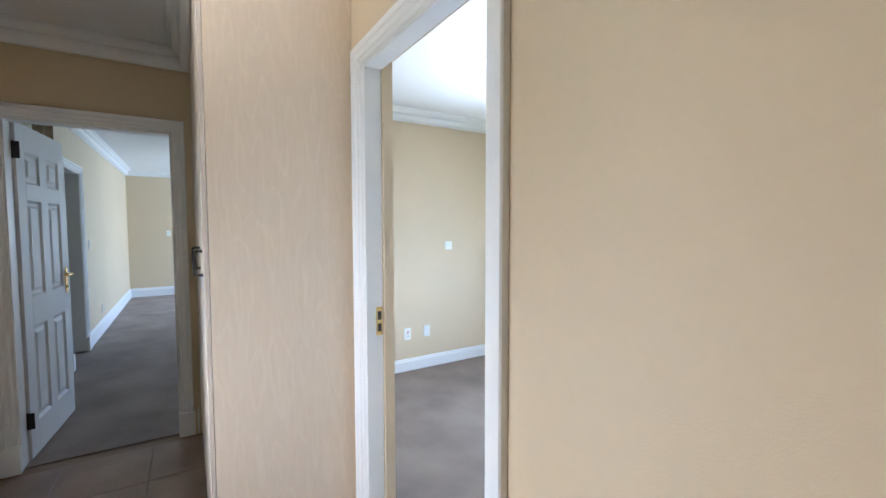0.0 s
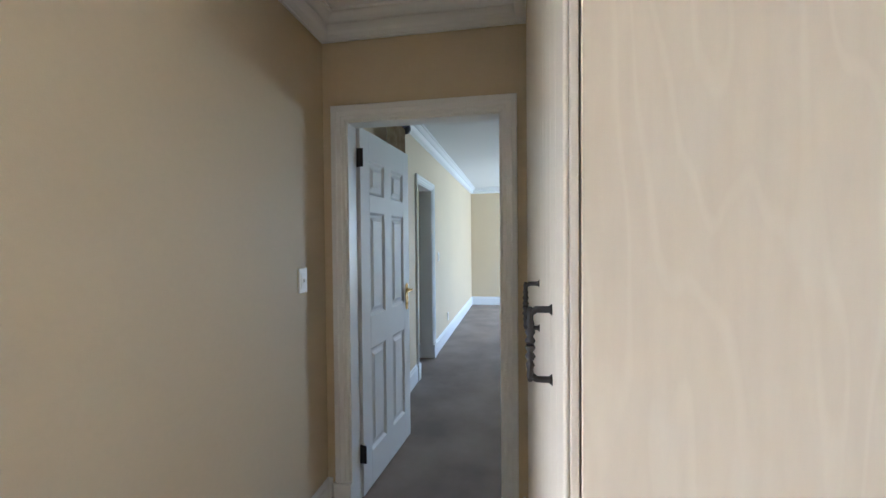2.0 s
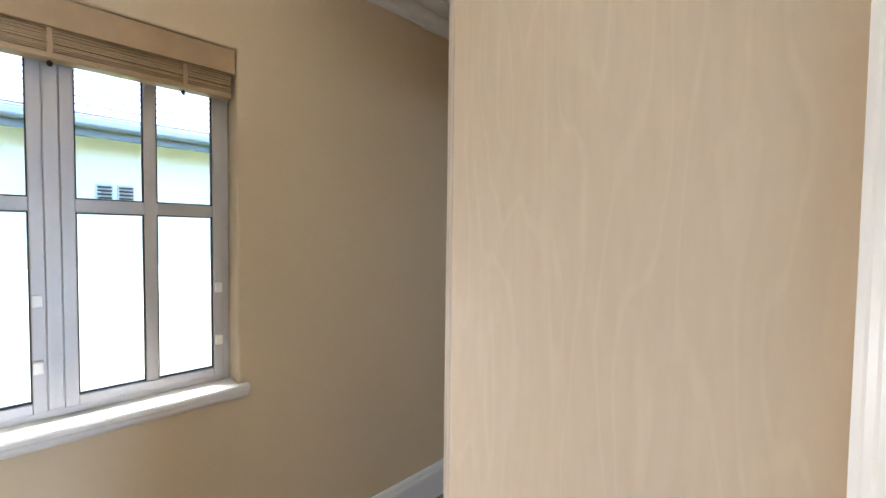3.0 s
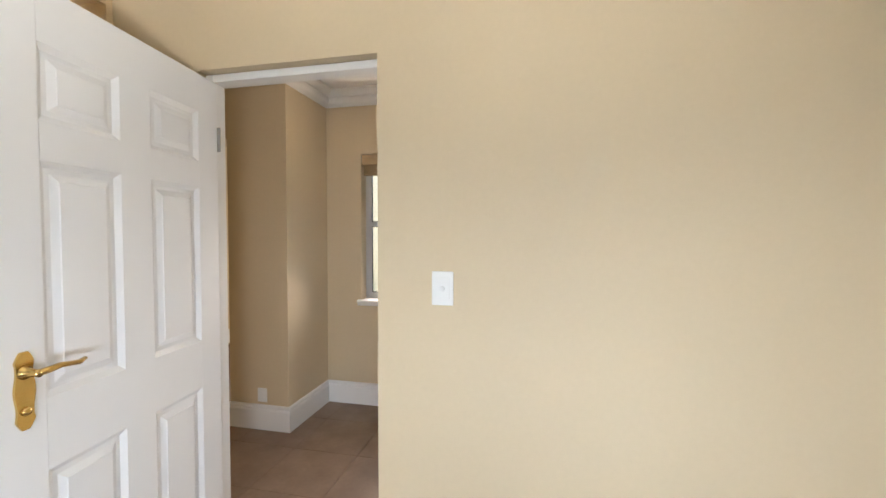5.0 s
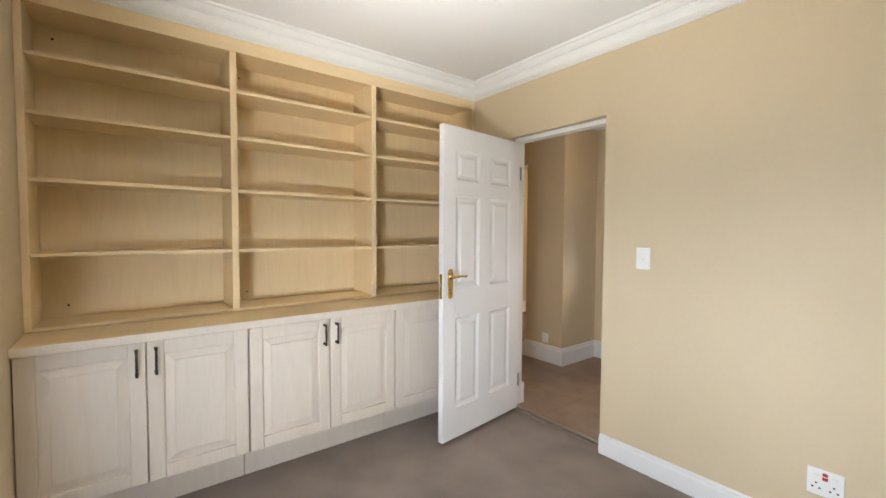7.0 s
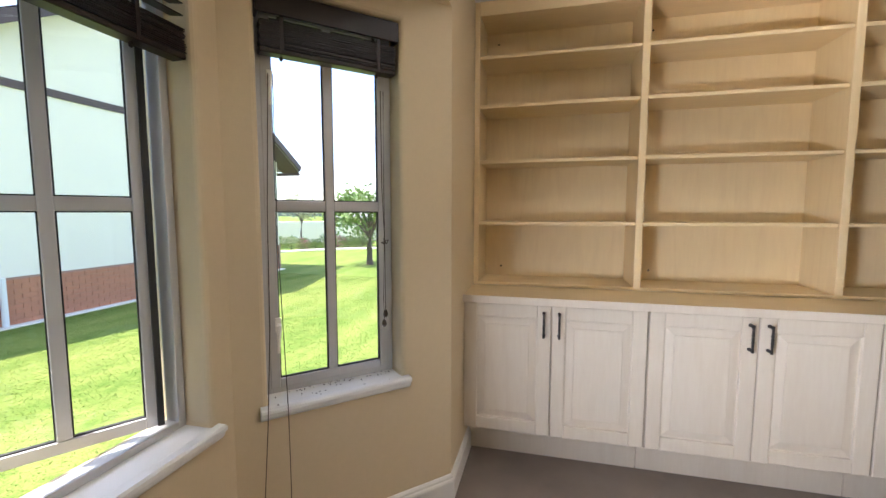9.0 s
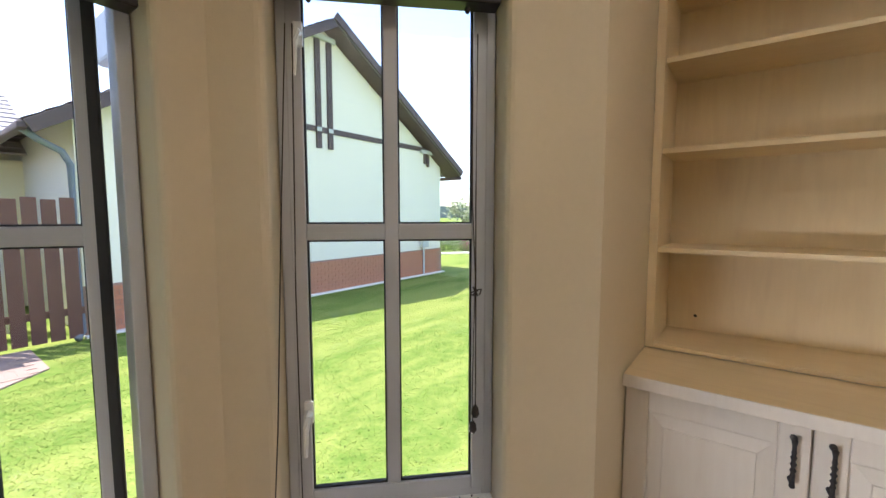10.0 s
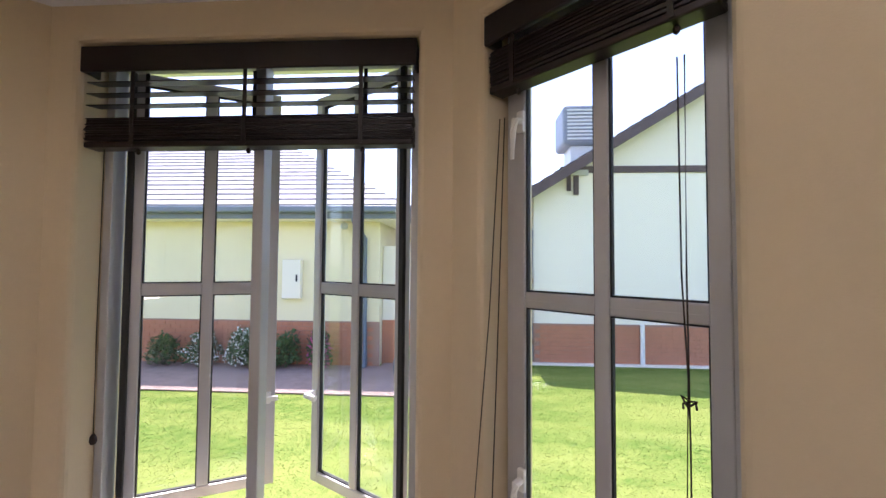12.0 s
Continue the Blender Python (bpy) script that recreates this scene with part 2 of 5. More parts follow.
def lathe(bm, profile, n=16, m=None):
    """Turns (radius, z) pairs round the z axis."""
    rings = []
    for r, z in profile:
        ring = []
        for i in range(n):
            p = Vector((r * math.cos(2 * math.pi * i / n), r * math.sin(2 * math.pi * i / n), z))
            ring.append(bm.verts.new(m @ p if m else p))
        rings.append(ring)
    for a, b in zip(rings, rings[1:]):
        for i in range(n):
            bm.faces.new((a[i], a[(i + 1) % n], b[(i + 1) % n], b[i]))
    bm.faces.new(rings[0][::-1])
    bm.faces.new(rings[-1])
    return bm


def tube(bm, pts, r, n=8):
    """A round rod along points; r may be a list."""
    pts = [Vector(p) for p in pts]
    rr = r if isinstance(r, (list, tuple)) else [r] * len(pts)
    rings = []
    for i, p in enumerate(pts):
        d = (pts[min(i + 1, len(pts) - 1)] - pts[max(i - 1, 0)]).normalized()
        q = d.to_track_quat("Z", "Y")
        rings.append([bm.verts.new(p + q @ Vector((rr[i] * math.cos(2 * math.pi * k / n), rr[i] * math.sin(2 * math.pi * k / n), 0))) for k in range(n)])
    for a, b in zip(rings, rings[1:]):
        for k in range(n):
            bm.faces.new((a[k], a[(k + 1) % n], b[(k + 1) % n], b[k]))
    bm.faces.new(rings[0][::-1])
    bm.faces.new(rings[-1])
    return bm


def sweep(profile, path, closed=False):
    """Runs a moulding (distance off the wall to the left of the path, height) along a level path with mitred corners."""
    bm = bmesh.new()
    p = [Vector(q) for q in path]
    n = len(p)
    rings = []
    for i in range(n):
        dirs = []
        if closed or i > 0:
            dirs.append((p[i] - p[i - 1]).normalized())
        if closed or i < n - 1:
            dirs.append((p[(i + 1) % n] - p[i]).normalized())
        normals = [Vector((-d.y, d.x)) for d in dirs]
        if len(normals) == 2:
            mid = (normals[0] + normals[1]).normalized()
            mid = mid / max(0.2, mid.dot(normals[0]))
        else:
            mid = normals[0]
        rings.append([bm.verts.new((p[i].x + mid.x * d, p[i].y + mid.y * d, z)) for d, z in profile])
    k = len(profile)
    for i in range(n if closed else n - 1):
        a, b = rings[i], rings[(i + 1) % n]
        for j in range(k):
            bm.faces.new((a[j], a[(j + 1) % k], b[(j + 1) % k], b[j]))
    if not closed:
        bm.faces.new(rings[0])
        bm.faces.new(rings[-1][::-1])
    return bm


def wall(name, p, q, thick, z1, openings=(), label="", mat=None, z0=-0.06, bevel=0.008, mats=None):
    """A wall whose room face runs from p to q with its thickness to the right of that way; openings: (from, to, bottom, top) along it."""
    p, q = Vector(p), Vector(q)
    d = (q - p).normalized()
    length = (q - p).length
    out = Vector((d.y, -d.x))
    ss = sorted({0.0, length, *[o[0] for o in openings], *[o[1] for o in openings]})
    zs = sorted({z0, z1, *[o[2] for o in openings], *[o[3] for o in openings]})

    def solid(i, j):
        if not (0 <= i < len(ss) - 1 and 0 <= j < len(zs) - 1):
            return False
        s, z = (ss[i] + ss[i + 1]) / 2, (zs[j] + zs[j + 1]) / 2
        return not any(o[0] < s < o[1] and o[2] < z < o[3] for o in openings)

    bm = bmesh.new()
    made = {}

    def v(i, j, k):
        if (i, j, k) not in made:
            g = p + d * ss[i] + out * (thick * k)
            made[i, j, k] = bm.verts.new((g.x, g.y, zs[j]))
        return made[i, j, k]

    for i in range(len(ss) - 1):
        for j in range(len(zs) - 1):
            if not solid(i, j):
                continue
            bm.faces.new((v(i, j, 0), v(i + 1, j, 0), v(i + 1, j + 1, 0), v(i, j + 1, 0)))
            bm.faces.new((v(i, j, 1), v(i, j + 1, 1), v(i + 1, j + 1, 1), v(i + 1, j, 1)))
            for di, dj, a, b in ((-1, 0, (i, j), (i, j + 1)), (1, 0, (i + 1, j), (i + 1, j + 1)), (0, -1, (i, j), (i + 1, j)), (0, 1, (i, j + 1), (i + 1, j + 1))):
                if not solid(i + di, j + dj):
                    bm.faces.new((v(*a, 0), v(*b, 0), v(*b, 1), v(*a, 1)))
    bmesh.ops.recalc_face_normals(bm, faces=bm.faces)
    if bevel > 0 and openings:
        sharp = [e for e in bm.edges if len(e.link_faces) == 2 and e.calc_face_angle(0) > 1 and all(
            any(o[0] - 1e-4 <= (Vector(w.co.xy) - p).dot(d) <= o[1] + 1e-4 and o[2] - 1e-4 <= w.co.z <= o[3] + 1e-4 for o in openings) for w in e.verts)
            and not all(abs(w.co.z - z0) < 1e-4 for w in e.verts)]
        bmesh.ops.bevel(bm, geom=sharp, offset=bevel, segments=3, affect="EDGES", profile=0.5)
    ob = part(name, bm, mat or WALL)
    return tagged(ob, label, "wall", kind="structure")

# ---- structure ----
H = 2.58
DOOR_Z = 2.085
BAY_A, BAY_B, BAY_C, BAY_D = (0.093, -2.742), (0.720, -3.370), (1.908, -3.370), (2.515, -2.742)
BY = -2.742
XR, XB = 2.885, -0.81
FZ = -0.03        # study carpet set below the hall tiles to fit the camera's view
HALL_Y, END_X = 1.712, 2.475


def slab(name, corners, z0, z1, mat, label, category):
    bm = bmesh.new()
    low = [bm.verts.new((x, y, z0)) for x, y in corners]
    top = [bm.verts.new((x, y, z1)) for x, y in corners]
    bm.faces.new(low[::-1])
    bm.faces.new(top)
    for i in range(len(corners)):
        j = (i + 1) % len(corners)
        bm.faces.new((low[i], low[j], top[j], top[i]))
    return tagged(part(name, bm, mat), label, category, kind="structure")


slab("floor_study", [(XB - 0.1, 0.03), (XB - 0.1, BY - 0.05), (0.0, BY - 0.05), BAY_B, BAY_C, (2.6, BY - 0.05), (XR + 0.1, BY - 0.05), (XR + 0.1, 0.03)], -0.12, FZ, CARPET,
     "taupe cut-pile carpet with worn grey stains across the study", "carpet")
slab("floor_hall", [(-2.7, 0.03), (END_X + 0.06, 0.03), (END_X + 0.06, HALL_Y + 0.1), (-0.7, HALL_Y + 0.1), (-0.7, 5.2), (-2.7, 5.2)], -0.12, -0.012, GROUT, "mortar bed under the brown hall tiles", "floor")
slab("floor_passage", [(END_X + 0.06, 0.06), (XR + 0.19, 0.06), (XR + 0.19, -2.3), (10.4, -2.3), (10.4, 2.3), (END_X + 0.06, 2.3)], -0.12, -0.004, CARPET, "brown carpet of the long room beyond the hall", "carpet")
slab("ceiling_study", [(XB - 0.1, 0.1), (XB - 0.1, BY - 0.1), (XR + 0.1, BY - 0.1), (XR + 0.1, 0.1)], H, H + 0.1, CEILING, "flat white painted study ceiling", "ceiling")
slab("ceiling_bay", [(BAY_A[0] - 0.1, BY - 0.231), (BAY_B[0], BAY_B[1] - 0.1), (BAY_C[0], BAY_C[1] - 0.1), (BAY_D[0] + 0.1, BY - 0.231)], 2.17, 2.27, CEILING, "low white plaster soffit of the bay", "ceiling")
slab("ceiling_hall", [(-2.7, 0.1), (END_X + 0.1, 0.1), (END_X + 0.1, HALL_Y + 0.1), (-0.7, HALL_Y + 0.1), (-0.7, 5.2), (-2.7, 5.2)], H, H + 0.1, CEILING, "flat white painted hall ceiling", "ceiling")
slab("ceiling_passage", [(END_X + 0.1, 0.1), (XR + 0.1, 0.1), (XR + 0.1, -2.3), (10.4, -2.3), (10.4, 2.3), (END_X + 0.1, 2.3)], H, H + 0.1, CEILING, "flat white ceiling of the long room", "ceiling")

# the wall with the study door; its room face is the study's
OPX0, OPX1 = -0.070, 0.718
wall("wall_door", (XR + 0.2, 0.0), (-2.7, 0.0), 0.115, H, [(XR + 0.2 - OPX1 - 0.046, XR + 0.2 - OPX0, -0.06, DOOR_Z)], "beige plastered wall round the study doorway", bevel=0)
slab("wall_door_reveal", [(OPX1, 0.0), (OPX1 + 0.046, 0.0), (OPX1 + 0.046, 0.042), (OPX1, 0.042)], -0.06, DOOR_Z, WALL, "plastered edge of the study doorway", "wall")
wall("wall_study_east", (XR, BY), (XR, 0.0), 0.2, H, (), "beige plastered wall opposite the bookcase")
wall("wall_study_west", (XB, 0.0), (XB, BY), 0.2, H, (), "beige plastered wall behind the bookcase")
wall("wall_bay_west", (XB, BY), BAY_A, 0.23, H, (), "beige plastered pier between bookcase and bay")
wall("wall_bay_east", BAY_D, (XR, BY), 0.23, H, (), "beige plastered pier beside the bay")
wall("wall_bay_header", BAY_A, BAY_D, 0.23, H, (), "beige bulkhead over the bay opening", z0=2.17)
SILL_Z, HEAD_Z = 0.608, 2.06


def along(p, q, s, off=0.0):
    d = (Vector(q) - Vector(p)).normalized()
    r = Vector(p) + d * s + Vector((d.y, -d.x)) * off
    return r.x, r.y


L1 = (Vector(BAY_B) - Vector(BAY_A)).length
W1 = (0.245, 0.775)      # opening along the near bay side
W2 = (0.097, 1.096)      # opening along the bay's middle
W3 = (0.130, 0.640)
wall("wall_bay_side_near", BAY_A, BAY_B, 0.22, 2.25, [(W1[0], W1[1], SILL_Z, HEAD_Z)], "beige bay wall round a narrow window", bevel=0.018)
wall("wall_bay_middle", BAY_B, BAY_C, 0.22, 2.25, [(W2[0], W2[1], SILL_Z, HEAD_Z)], "beige bay wall round the open casement window", bevel=0.018)
wall("wall_bay_side_far", BAY_C, BAY_D, 0.22, 2.25, [(W3[0], W3[1], SILL_Z, HEAD_Z)], "beige bay wall round the far narrow window", bevel=0.018)

# unseen slabs added over bay and hall window; the bay one blocks the sun
slab("sun_block_bay", [(-0.42, -2.98), (0.47, -4.05), (2.12, -4.05), (3.05, -2.98)], 2.275, 2.36, WHITE, "white unseen slab added over the bay to keep the sun out", "eaves")
slab("added_slab_hall", [(-0.41, HALL_Y + 0.221), (2.6, HALL_Y + 0.221), (2.6, HALL_Y + 0.7), (-0.41, HALL_Y + 0.7)], 2.40, 2.50, WHITE, "white unseen slab added over the hall window", "eaves")

# hall
HW = (-0.10, 0.86, 0.87, 2.07)
ED = (0.766, 1.608)
wall("wall_hall_outer", (-0.41, HALL_Y), (END_X + 0.115, HALL_Y), -0.22, H, [(HW[0] + 0.41, HW[1] + 0.41, HW[2], HW[3])], "beige hall wall round a small window")
wall("wall_hall_end", (END_X, HALL_Y), (END_X, 0.115), -0.115, H, [(HALL_Y - ED[1], HALL_Y - ED[0], -0.06, 2.077)], "beige hall end wall round a doorway")
slab("wall_hall_pier", [(-0.89, 1.135), (-0.41, 1.135), (-0.41, HALL_Y + 0.22), (-0.89, HALL_Y + 0.22)], 0, H, WALL, "projecting beige plastered pier in the hall", "wall")
wall("wall_hall_header", (-2.6, 1.135), (-0.89, 1.135), -0.22, H, (), "beige lintel over the opening beside the pier", z0=2.10)
wall("wall_lounge_side", (-0.70, HALL_Y + 0.22), (-0.70, 5.2), 0.2, H, (), "beige wall of the space beyond the pier")
wall("wall_lounge_far", (-0.5, 5.0), (-2.9, 5.0), 0.2, H, (), "beige far wall beyond the hall")
wall("wall_hall_west", (-2.6, 0.0), (-2.6, 5.2), -0.2, H, [(3.75, 4.95, 0.85, 2.1)], "beige wall behind the hall")
# long room
PDX = (4.57, 5.36)
wall("wall_passage_north", (END_X + 0.115, 1.735), (10.2, 1.735), -0.15, H, [(2.72 - END_X - 0.115, 3.34 - END_X - 0.115, 0.9, 2.1), (PDX[0] - END_X - 0.115, PDX[1] - END_X - 0.115, -0.06, 2.06)], "beige wall of the long room with a doorway")
wall("wall_passage_far", (9.6, 1.95), (9.6, -2.3), -0.2, H, (), "beige far wall of the long room")
wall("wall_passage_south", (XR + 0.2, -2.1), (10.2, -2.1), 0.2, H, [(4.2, 6.2, 0.8, 2.1)], "beige wall opposite the long room's doorway")
slab("wall_side_room", [(4.0, 3.4), (5.6, 3.4), (5.6, 3.6), (4.0, 3.6)], 0, H, WALL, "beige wall of the room behind the long room", "wall")
slab("wall_side_room_near", [(4.0, 1.95), (4.15, 1.95), (4.15, 3.4), (4.0, 3.4)], 0, H, WALL, "beige side wall of the side room", "wall")
slab("wall_side_room_far", [(5.45, 1.95), (5.6, 1.95), (5.6, 3.4), (5.45, 3.4)], 0, H, WALL, "beige far side wall of the side room", "wall")
slab("ceiling_side_room", [(4.0, 1.9), (5.6, 1.9), (5.6, 3.6), (4.0, 3.6)], H, H + 0.1, CEILING, "white ceiling of the side room", "ceiling")
slab("floor_side_room", [(4.0, 1.9), (5.6, 1.9), (5.6, 3.6), (4.0, 3.6)], -0.1, 0.0, CARPET, "brown carpet of the side room", "carpet")

SKIRT_FORM = ((0, 0), (0.019, 0), (0.019, 0.76), (0.016, 0.82), (0.011, 0.85), (0.011, 0.92), (0.006, 0.985), (0, 1))
SKIRT = [(a, 0.180 * b) for a, b in SKIRT_FORM]
SKIRT_STUDY = [(a, FZ - 0.004 + 0.126 * b) for a, b in SKIRT_FORM]
CORN = [(a, H - b) for a, b in ((0, 0.118), (0.012, 0.118), (0.014, 0.112), (0.024, 0.108), (0.040, 0.098), (0.050, 0.084), (0.054, 0.070), (0.055, 0.058), (0.047, 0.054), (0.047, 0.046),
                                (0.060, 0.043), (0.074, 0.034), (0.086, 0.022), (0.092, 0.014), (0.104, 0.014), (0.108, 0.010), (0.108, 0.0004), (0, 0.0004))]


def moulding(name, profile, path, mat, label, category, closed=False):
    return tagged(part(name, sweep(profile, path, closed), mat), label, category, kind="structure")


moulding("baseboard_study", SKIRT_STUDY, [(-0.35, BY), BAY_A, BAY_B, BAY_C, BAY_D, (XR, BY), (XR, 0.0), (OPX1 + 0.004, 0.0)], WHITE, "white moulded skirting board round the study", "skirting")
moulding("baseboard_hall_door_side", SKIRT, [(-2.6, 0.115), (OPX0 - 0.085, 0.115)], WHITE, "white moulded skirting beside the study door", "skirting")
moulding("baseboard_hall", SKIRT, [(END_X, ED[1] + 0.075), (END_X, HALL_Y), (-0.41, HALL_Y), (-0.41, 1.135), (-0.89, 1.135), (-0.89, 1.93)], WHITE, "tall white moulded skirting in the hall", "skirting")
moulding("baseboard_hall_end", SKIRT, [(END_X, 0.68), (END_X, ED[0] - 0.075)], WHITE, "short white skirting beside the cupboard", "skirting")
moulding("baseboard_lounge", SKIRT, [(-0.70, 5.0), (-2.6, 5.0), (-2.6, 0.115)], WHITE, "white skirting of the far space", "skirting")
moulding("baseboard_passage", SKIRT, [(9.6, -2.1), (9.6, 1.735), (PDX[1] + 0.07, 1.735)], WHITE, "white skirting along the long room", "skirting")
moulding("baseboard_passage_near", SKIRT, [(PDX[0] - 0.07, 1.735), (END_X + 0.13, 1.735)], WHITE, "white skirting behind the open door", "skirting")
moulding("trim_cornice_study", CORN, [(-0.497, 0.0), (-0.497, BY), (XR, BY), (XR, 0.0)], CORNICE, "white stepped plaster cornice round the study", "cornice", True)
moulding("trim_cornice_hall", CORN, [(0.862, 0.670), (END_X, 0.670), (END_X, HALL_Y), (-0.41, HALL_Y), (-0.41, 1.135), (-0.89, 1.135), (-0.89, 1.93)], CORNICE, "white stepped plaster cornice round the hall", "cornice")
moulding("trim_cornice_hall_door_side", CORN, [(-2.6, 0.115), (0.85, 0.115)], CORNICE, "white stepped cornice above the study door", "cornice")
moulding("trim_cornice_passage", CORN, [(9.6, -2.1), (9.6, 1.735), (END_X + 0.13, 1.735)], CORNICE, "white stepped cornice of the long room", "cornice")


# ---- doors ----
def casing(name, m, w, h, depth, label, both=True, stop=0.0):
    """Door frame in its own axes: x across the opening from 0 to w, y from the near face (0) through the wall to depth."""
    ob = thing(name, label, "door frame", m)
    tagged(ob, kind="structure")
    j = 0.032
    part("jamb", boxes(((0, 0, 0), (j, depth, h)), bevel=0.003), WHITE, ob)
    part("jamb", boxes(((w - j, 0, 0), (w, depth, h)), bevel=0.003), WHITE, ob)
    part("head", boxes(((j, 0, h - j), (w - j, depth, h)), bevel=0.003), WHITE, ob)
    prof = [(0, 0), (0.008, -0.010), (0.022, -0.012), (0.026, -0.017), (0.046, -0.019), (0.052, -0.024), (0.074, -0.024), (0.078, -0.019), (0.078, 0)]
    for face, sign in ((0.0, 1),) + (((depth, -1),) if both else ()):
        bm = bmesh.new()
        rings = []
        for cx, cz, dx, dz in ((j - 0.008, 0, -1, 0), (j - 0.008, h - j + 0.008, -1, 1), (w - j + 0.008, h - j + 0.008, 1, 1), (w - j + 0.008, 0, 1, 0)):
            rings.append([bm.verts.new((cx + dx * d, face + sign * y, cz + dz * d)) for d, y in prof])
        for a, b in zip(rings, rings[1:]):
            for k in range(len(prof)):
                bm.faces.new((a[k], a[(k + 1) % len(prof)], b[(k + 1) % len(prof)], b[k]))
        bm.faces.new(rings[0])
        bm.faces.new(rings[-1][::-1])
        part("architrave", bm, WHITE, ob)
        for x0, x1 in ((j - 0.095, j + 0.002), (w - j - 0.002, w - j + 0.095)):
            part("plinth_block", boxes(((x0, face, 0), (x1, face - sign * 0.029, 0.165)), bevel=0.004), WHITE, ob)
    return ob


PANEL_ROWS = ((0.20, 0.80), (0.985, 1.59), (1.69, 1.885))


def leaf(name, m, w, h, t, label, kind="structure"):
    """Six-panel door, hinged on x = 0, its thickness along +y."""
    ob = tagged(thing(name, label, "door", m), kind=kind)
    cols = ((0.115, w / 2 - 0.058), (w / 2 + 0.058, w - 0.115))
    xs = [0, *[c for p in cols for c in p], w]
    zs = [0, *[r for p in PANEL_ROWS for r in p], h]
    bm = bmesh.new()
    box(bm, (0, 0, 0), (xs[1], t, h), 0.002)
    box(bm, (xs[4], 0, 0), (w, t, h), 0.002)
    box(bm, (xs[2], 0, zs[1]), (xs[3], t, zs[6]))
    for k in (0, 2, 4, 6):
        z0, z1 = zs[k], zs[k + 1]
        for x0, x1 in ((xs[1], xs[2]), (xs[2], xs[3]), (xs[3], xs[4])) if k in (0, 6) else ((xs[1], xs[2]), (xs[3], xs[4])):
            box(bm, (x0, 0, z0), (x1, t, z1))
    for x0, x1 in cols:
        for z0, z1 in PANEL_ROWS:
            box(bm, (x0, 0.012, z0), (x1, t - 0.012, z1))
            for s, y0, y1 in ((1, 0.0, 0.012), (-1, t, t - 0.012)):
                a = [(x0, z0), (x1, z0), (x1, z1), (x0, z1)]
                b = [(x0 + 0.016, z0 + 0.016), (x1 - 0.016, z0 + 0.016), (x1 - 0.016, z1 - 0.016), (x0 + 0.016, z1 - 0.016)]
                va = [bm.verts.new((x, y0 + s * 0.0005, z)) for x, z in a]
                vb = [bm.verts.new((x, y1 - s * 0.0005, z)) for x, z in b]
                for i in range(4):
                    bm.faces.new((va[i], va[(i + 1) % 4], vb[(i + 1) % 4], vb[i]))
    part("door_body", bm, DOORPAINT, ob)
    for x0, x1 in cols:
        for z0, z1 in PANEL_ROWS:
            for s, y in ((1, 0.0118), (-1, t - 0.0118)):
                part("raised_panel", raised(x0 + 0.03, x1 - 0.03, z0 + 0.03, z1 - 0.03, y, -s * 0.0095, 0.018), DOORPAINT, ob)
    return ob


def raised(x0, x1, z0, z1, y, dy, slope):
    """A raised field that stands dy off the plane y, with sloping margins."""
    bm = bmesh.new()
    rings = []
    for ins, off in ((0, 0), (slope, dy * 0.75), (slope + 0.002, dy)):
        rings.append([bm.verts.new((x, y + off, z)) for x, z in ((x0 + ins, z0 + ins), (x1 - ins, z0 + ins), (x1 - ins, z1 - ins), (x0 + ins, z1 - ins))])
    for a, b in zip(rings, rings[1:]):
        for i in range(4):
            bm.faces.new((a[i], a[(i + 1) % 4], b[(i + 1) % 4], b[i]))
    bm.faces.new(rings[-1])
    bm.faces.new(rings[0][::-1])
    return bm


def lever(parent, x, z, y, side, way):
    """Brass lever on a shaped back plate; side: -1 or 1 along y, way: the lever's direction along x."""
    bm = bmesh.new()
    pts = []
    for i in range(25):
        a = i / 24
        w = 0.021 if 0.12 < a < 0.88 else 0.021 * (0.35 + 0.65 * min(a, 1 - a) / 0.12)
        w *= 1 + 0.12 * math.cos(4 * math.pi * a)
        pts.append((w, -0.095 + 0.19 * a))
    a = [bm.verts.new((x + w, y, z + q)) for w, q in pts] + [bm.verts.new((x - w, y, z + q)) for w, q in pts[::-1]]
    b = [bm.verts.new((v.co.x, y + side * 0.006, v.co.z)) for v in a]
    bm.faces.new(a)
    bm.faces.new(b[::-1])
    for i in range(len(a)):
        bm.faces.new((a[i], a[(i + 1) % len(a)], b[(i + 1) % len(a)], b[i]))
    plate = part("back_plate", bm, BRASS, parent, "polished brass back plate")
    turn = Matrix.Translation((x, y, z + 0.045)) @ Matrix.Rotation(radians(-90 * side), 4, "X")
    part("rose", lathe(bmesh.new(), [(0.017, 0), (0.017, 0.008), (0.011, 0.012), (0.009, 0.040), (0.010, 0.046)], 16, turn), BRASS, plate, smooth=True)
    part("lever", tube(bmesh.new(), [(x, y + side * 0.042, z + 0.045), (x + way * 0.02, y + side * 0.046, z + 0.047), (x + way * 0.05, y + side * 0.047, z + 0.050),
                                     (x + way * 0.075, y + side * 0.046, z + 0.046), (x + way * 0.10, y + side * 0.044, z + 0.042), (x + way * 0.118, y + side * 0.043, z + 0.048)],
                       [0.008, 0.0085, 0.0075, 0.0065, 0.007, 0.005], 10), BRASS, plate, smooth=True)
    turn = Matrix.Translation((x, y, z - 0.05)) @ Matrix.Rotation(radians(-90 * side), 4, "X")
    part("key_rose", lathe(bmesh.new(), [(0.011, 0), (0.011, 0.009), (0.008, 0.014)], 14, turn), BRASS, plate, smooth=True)
    return plate


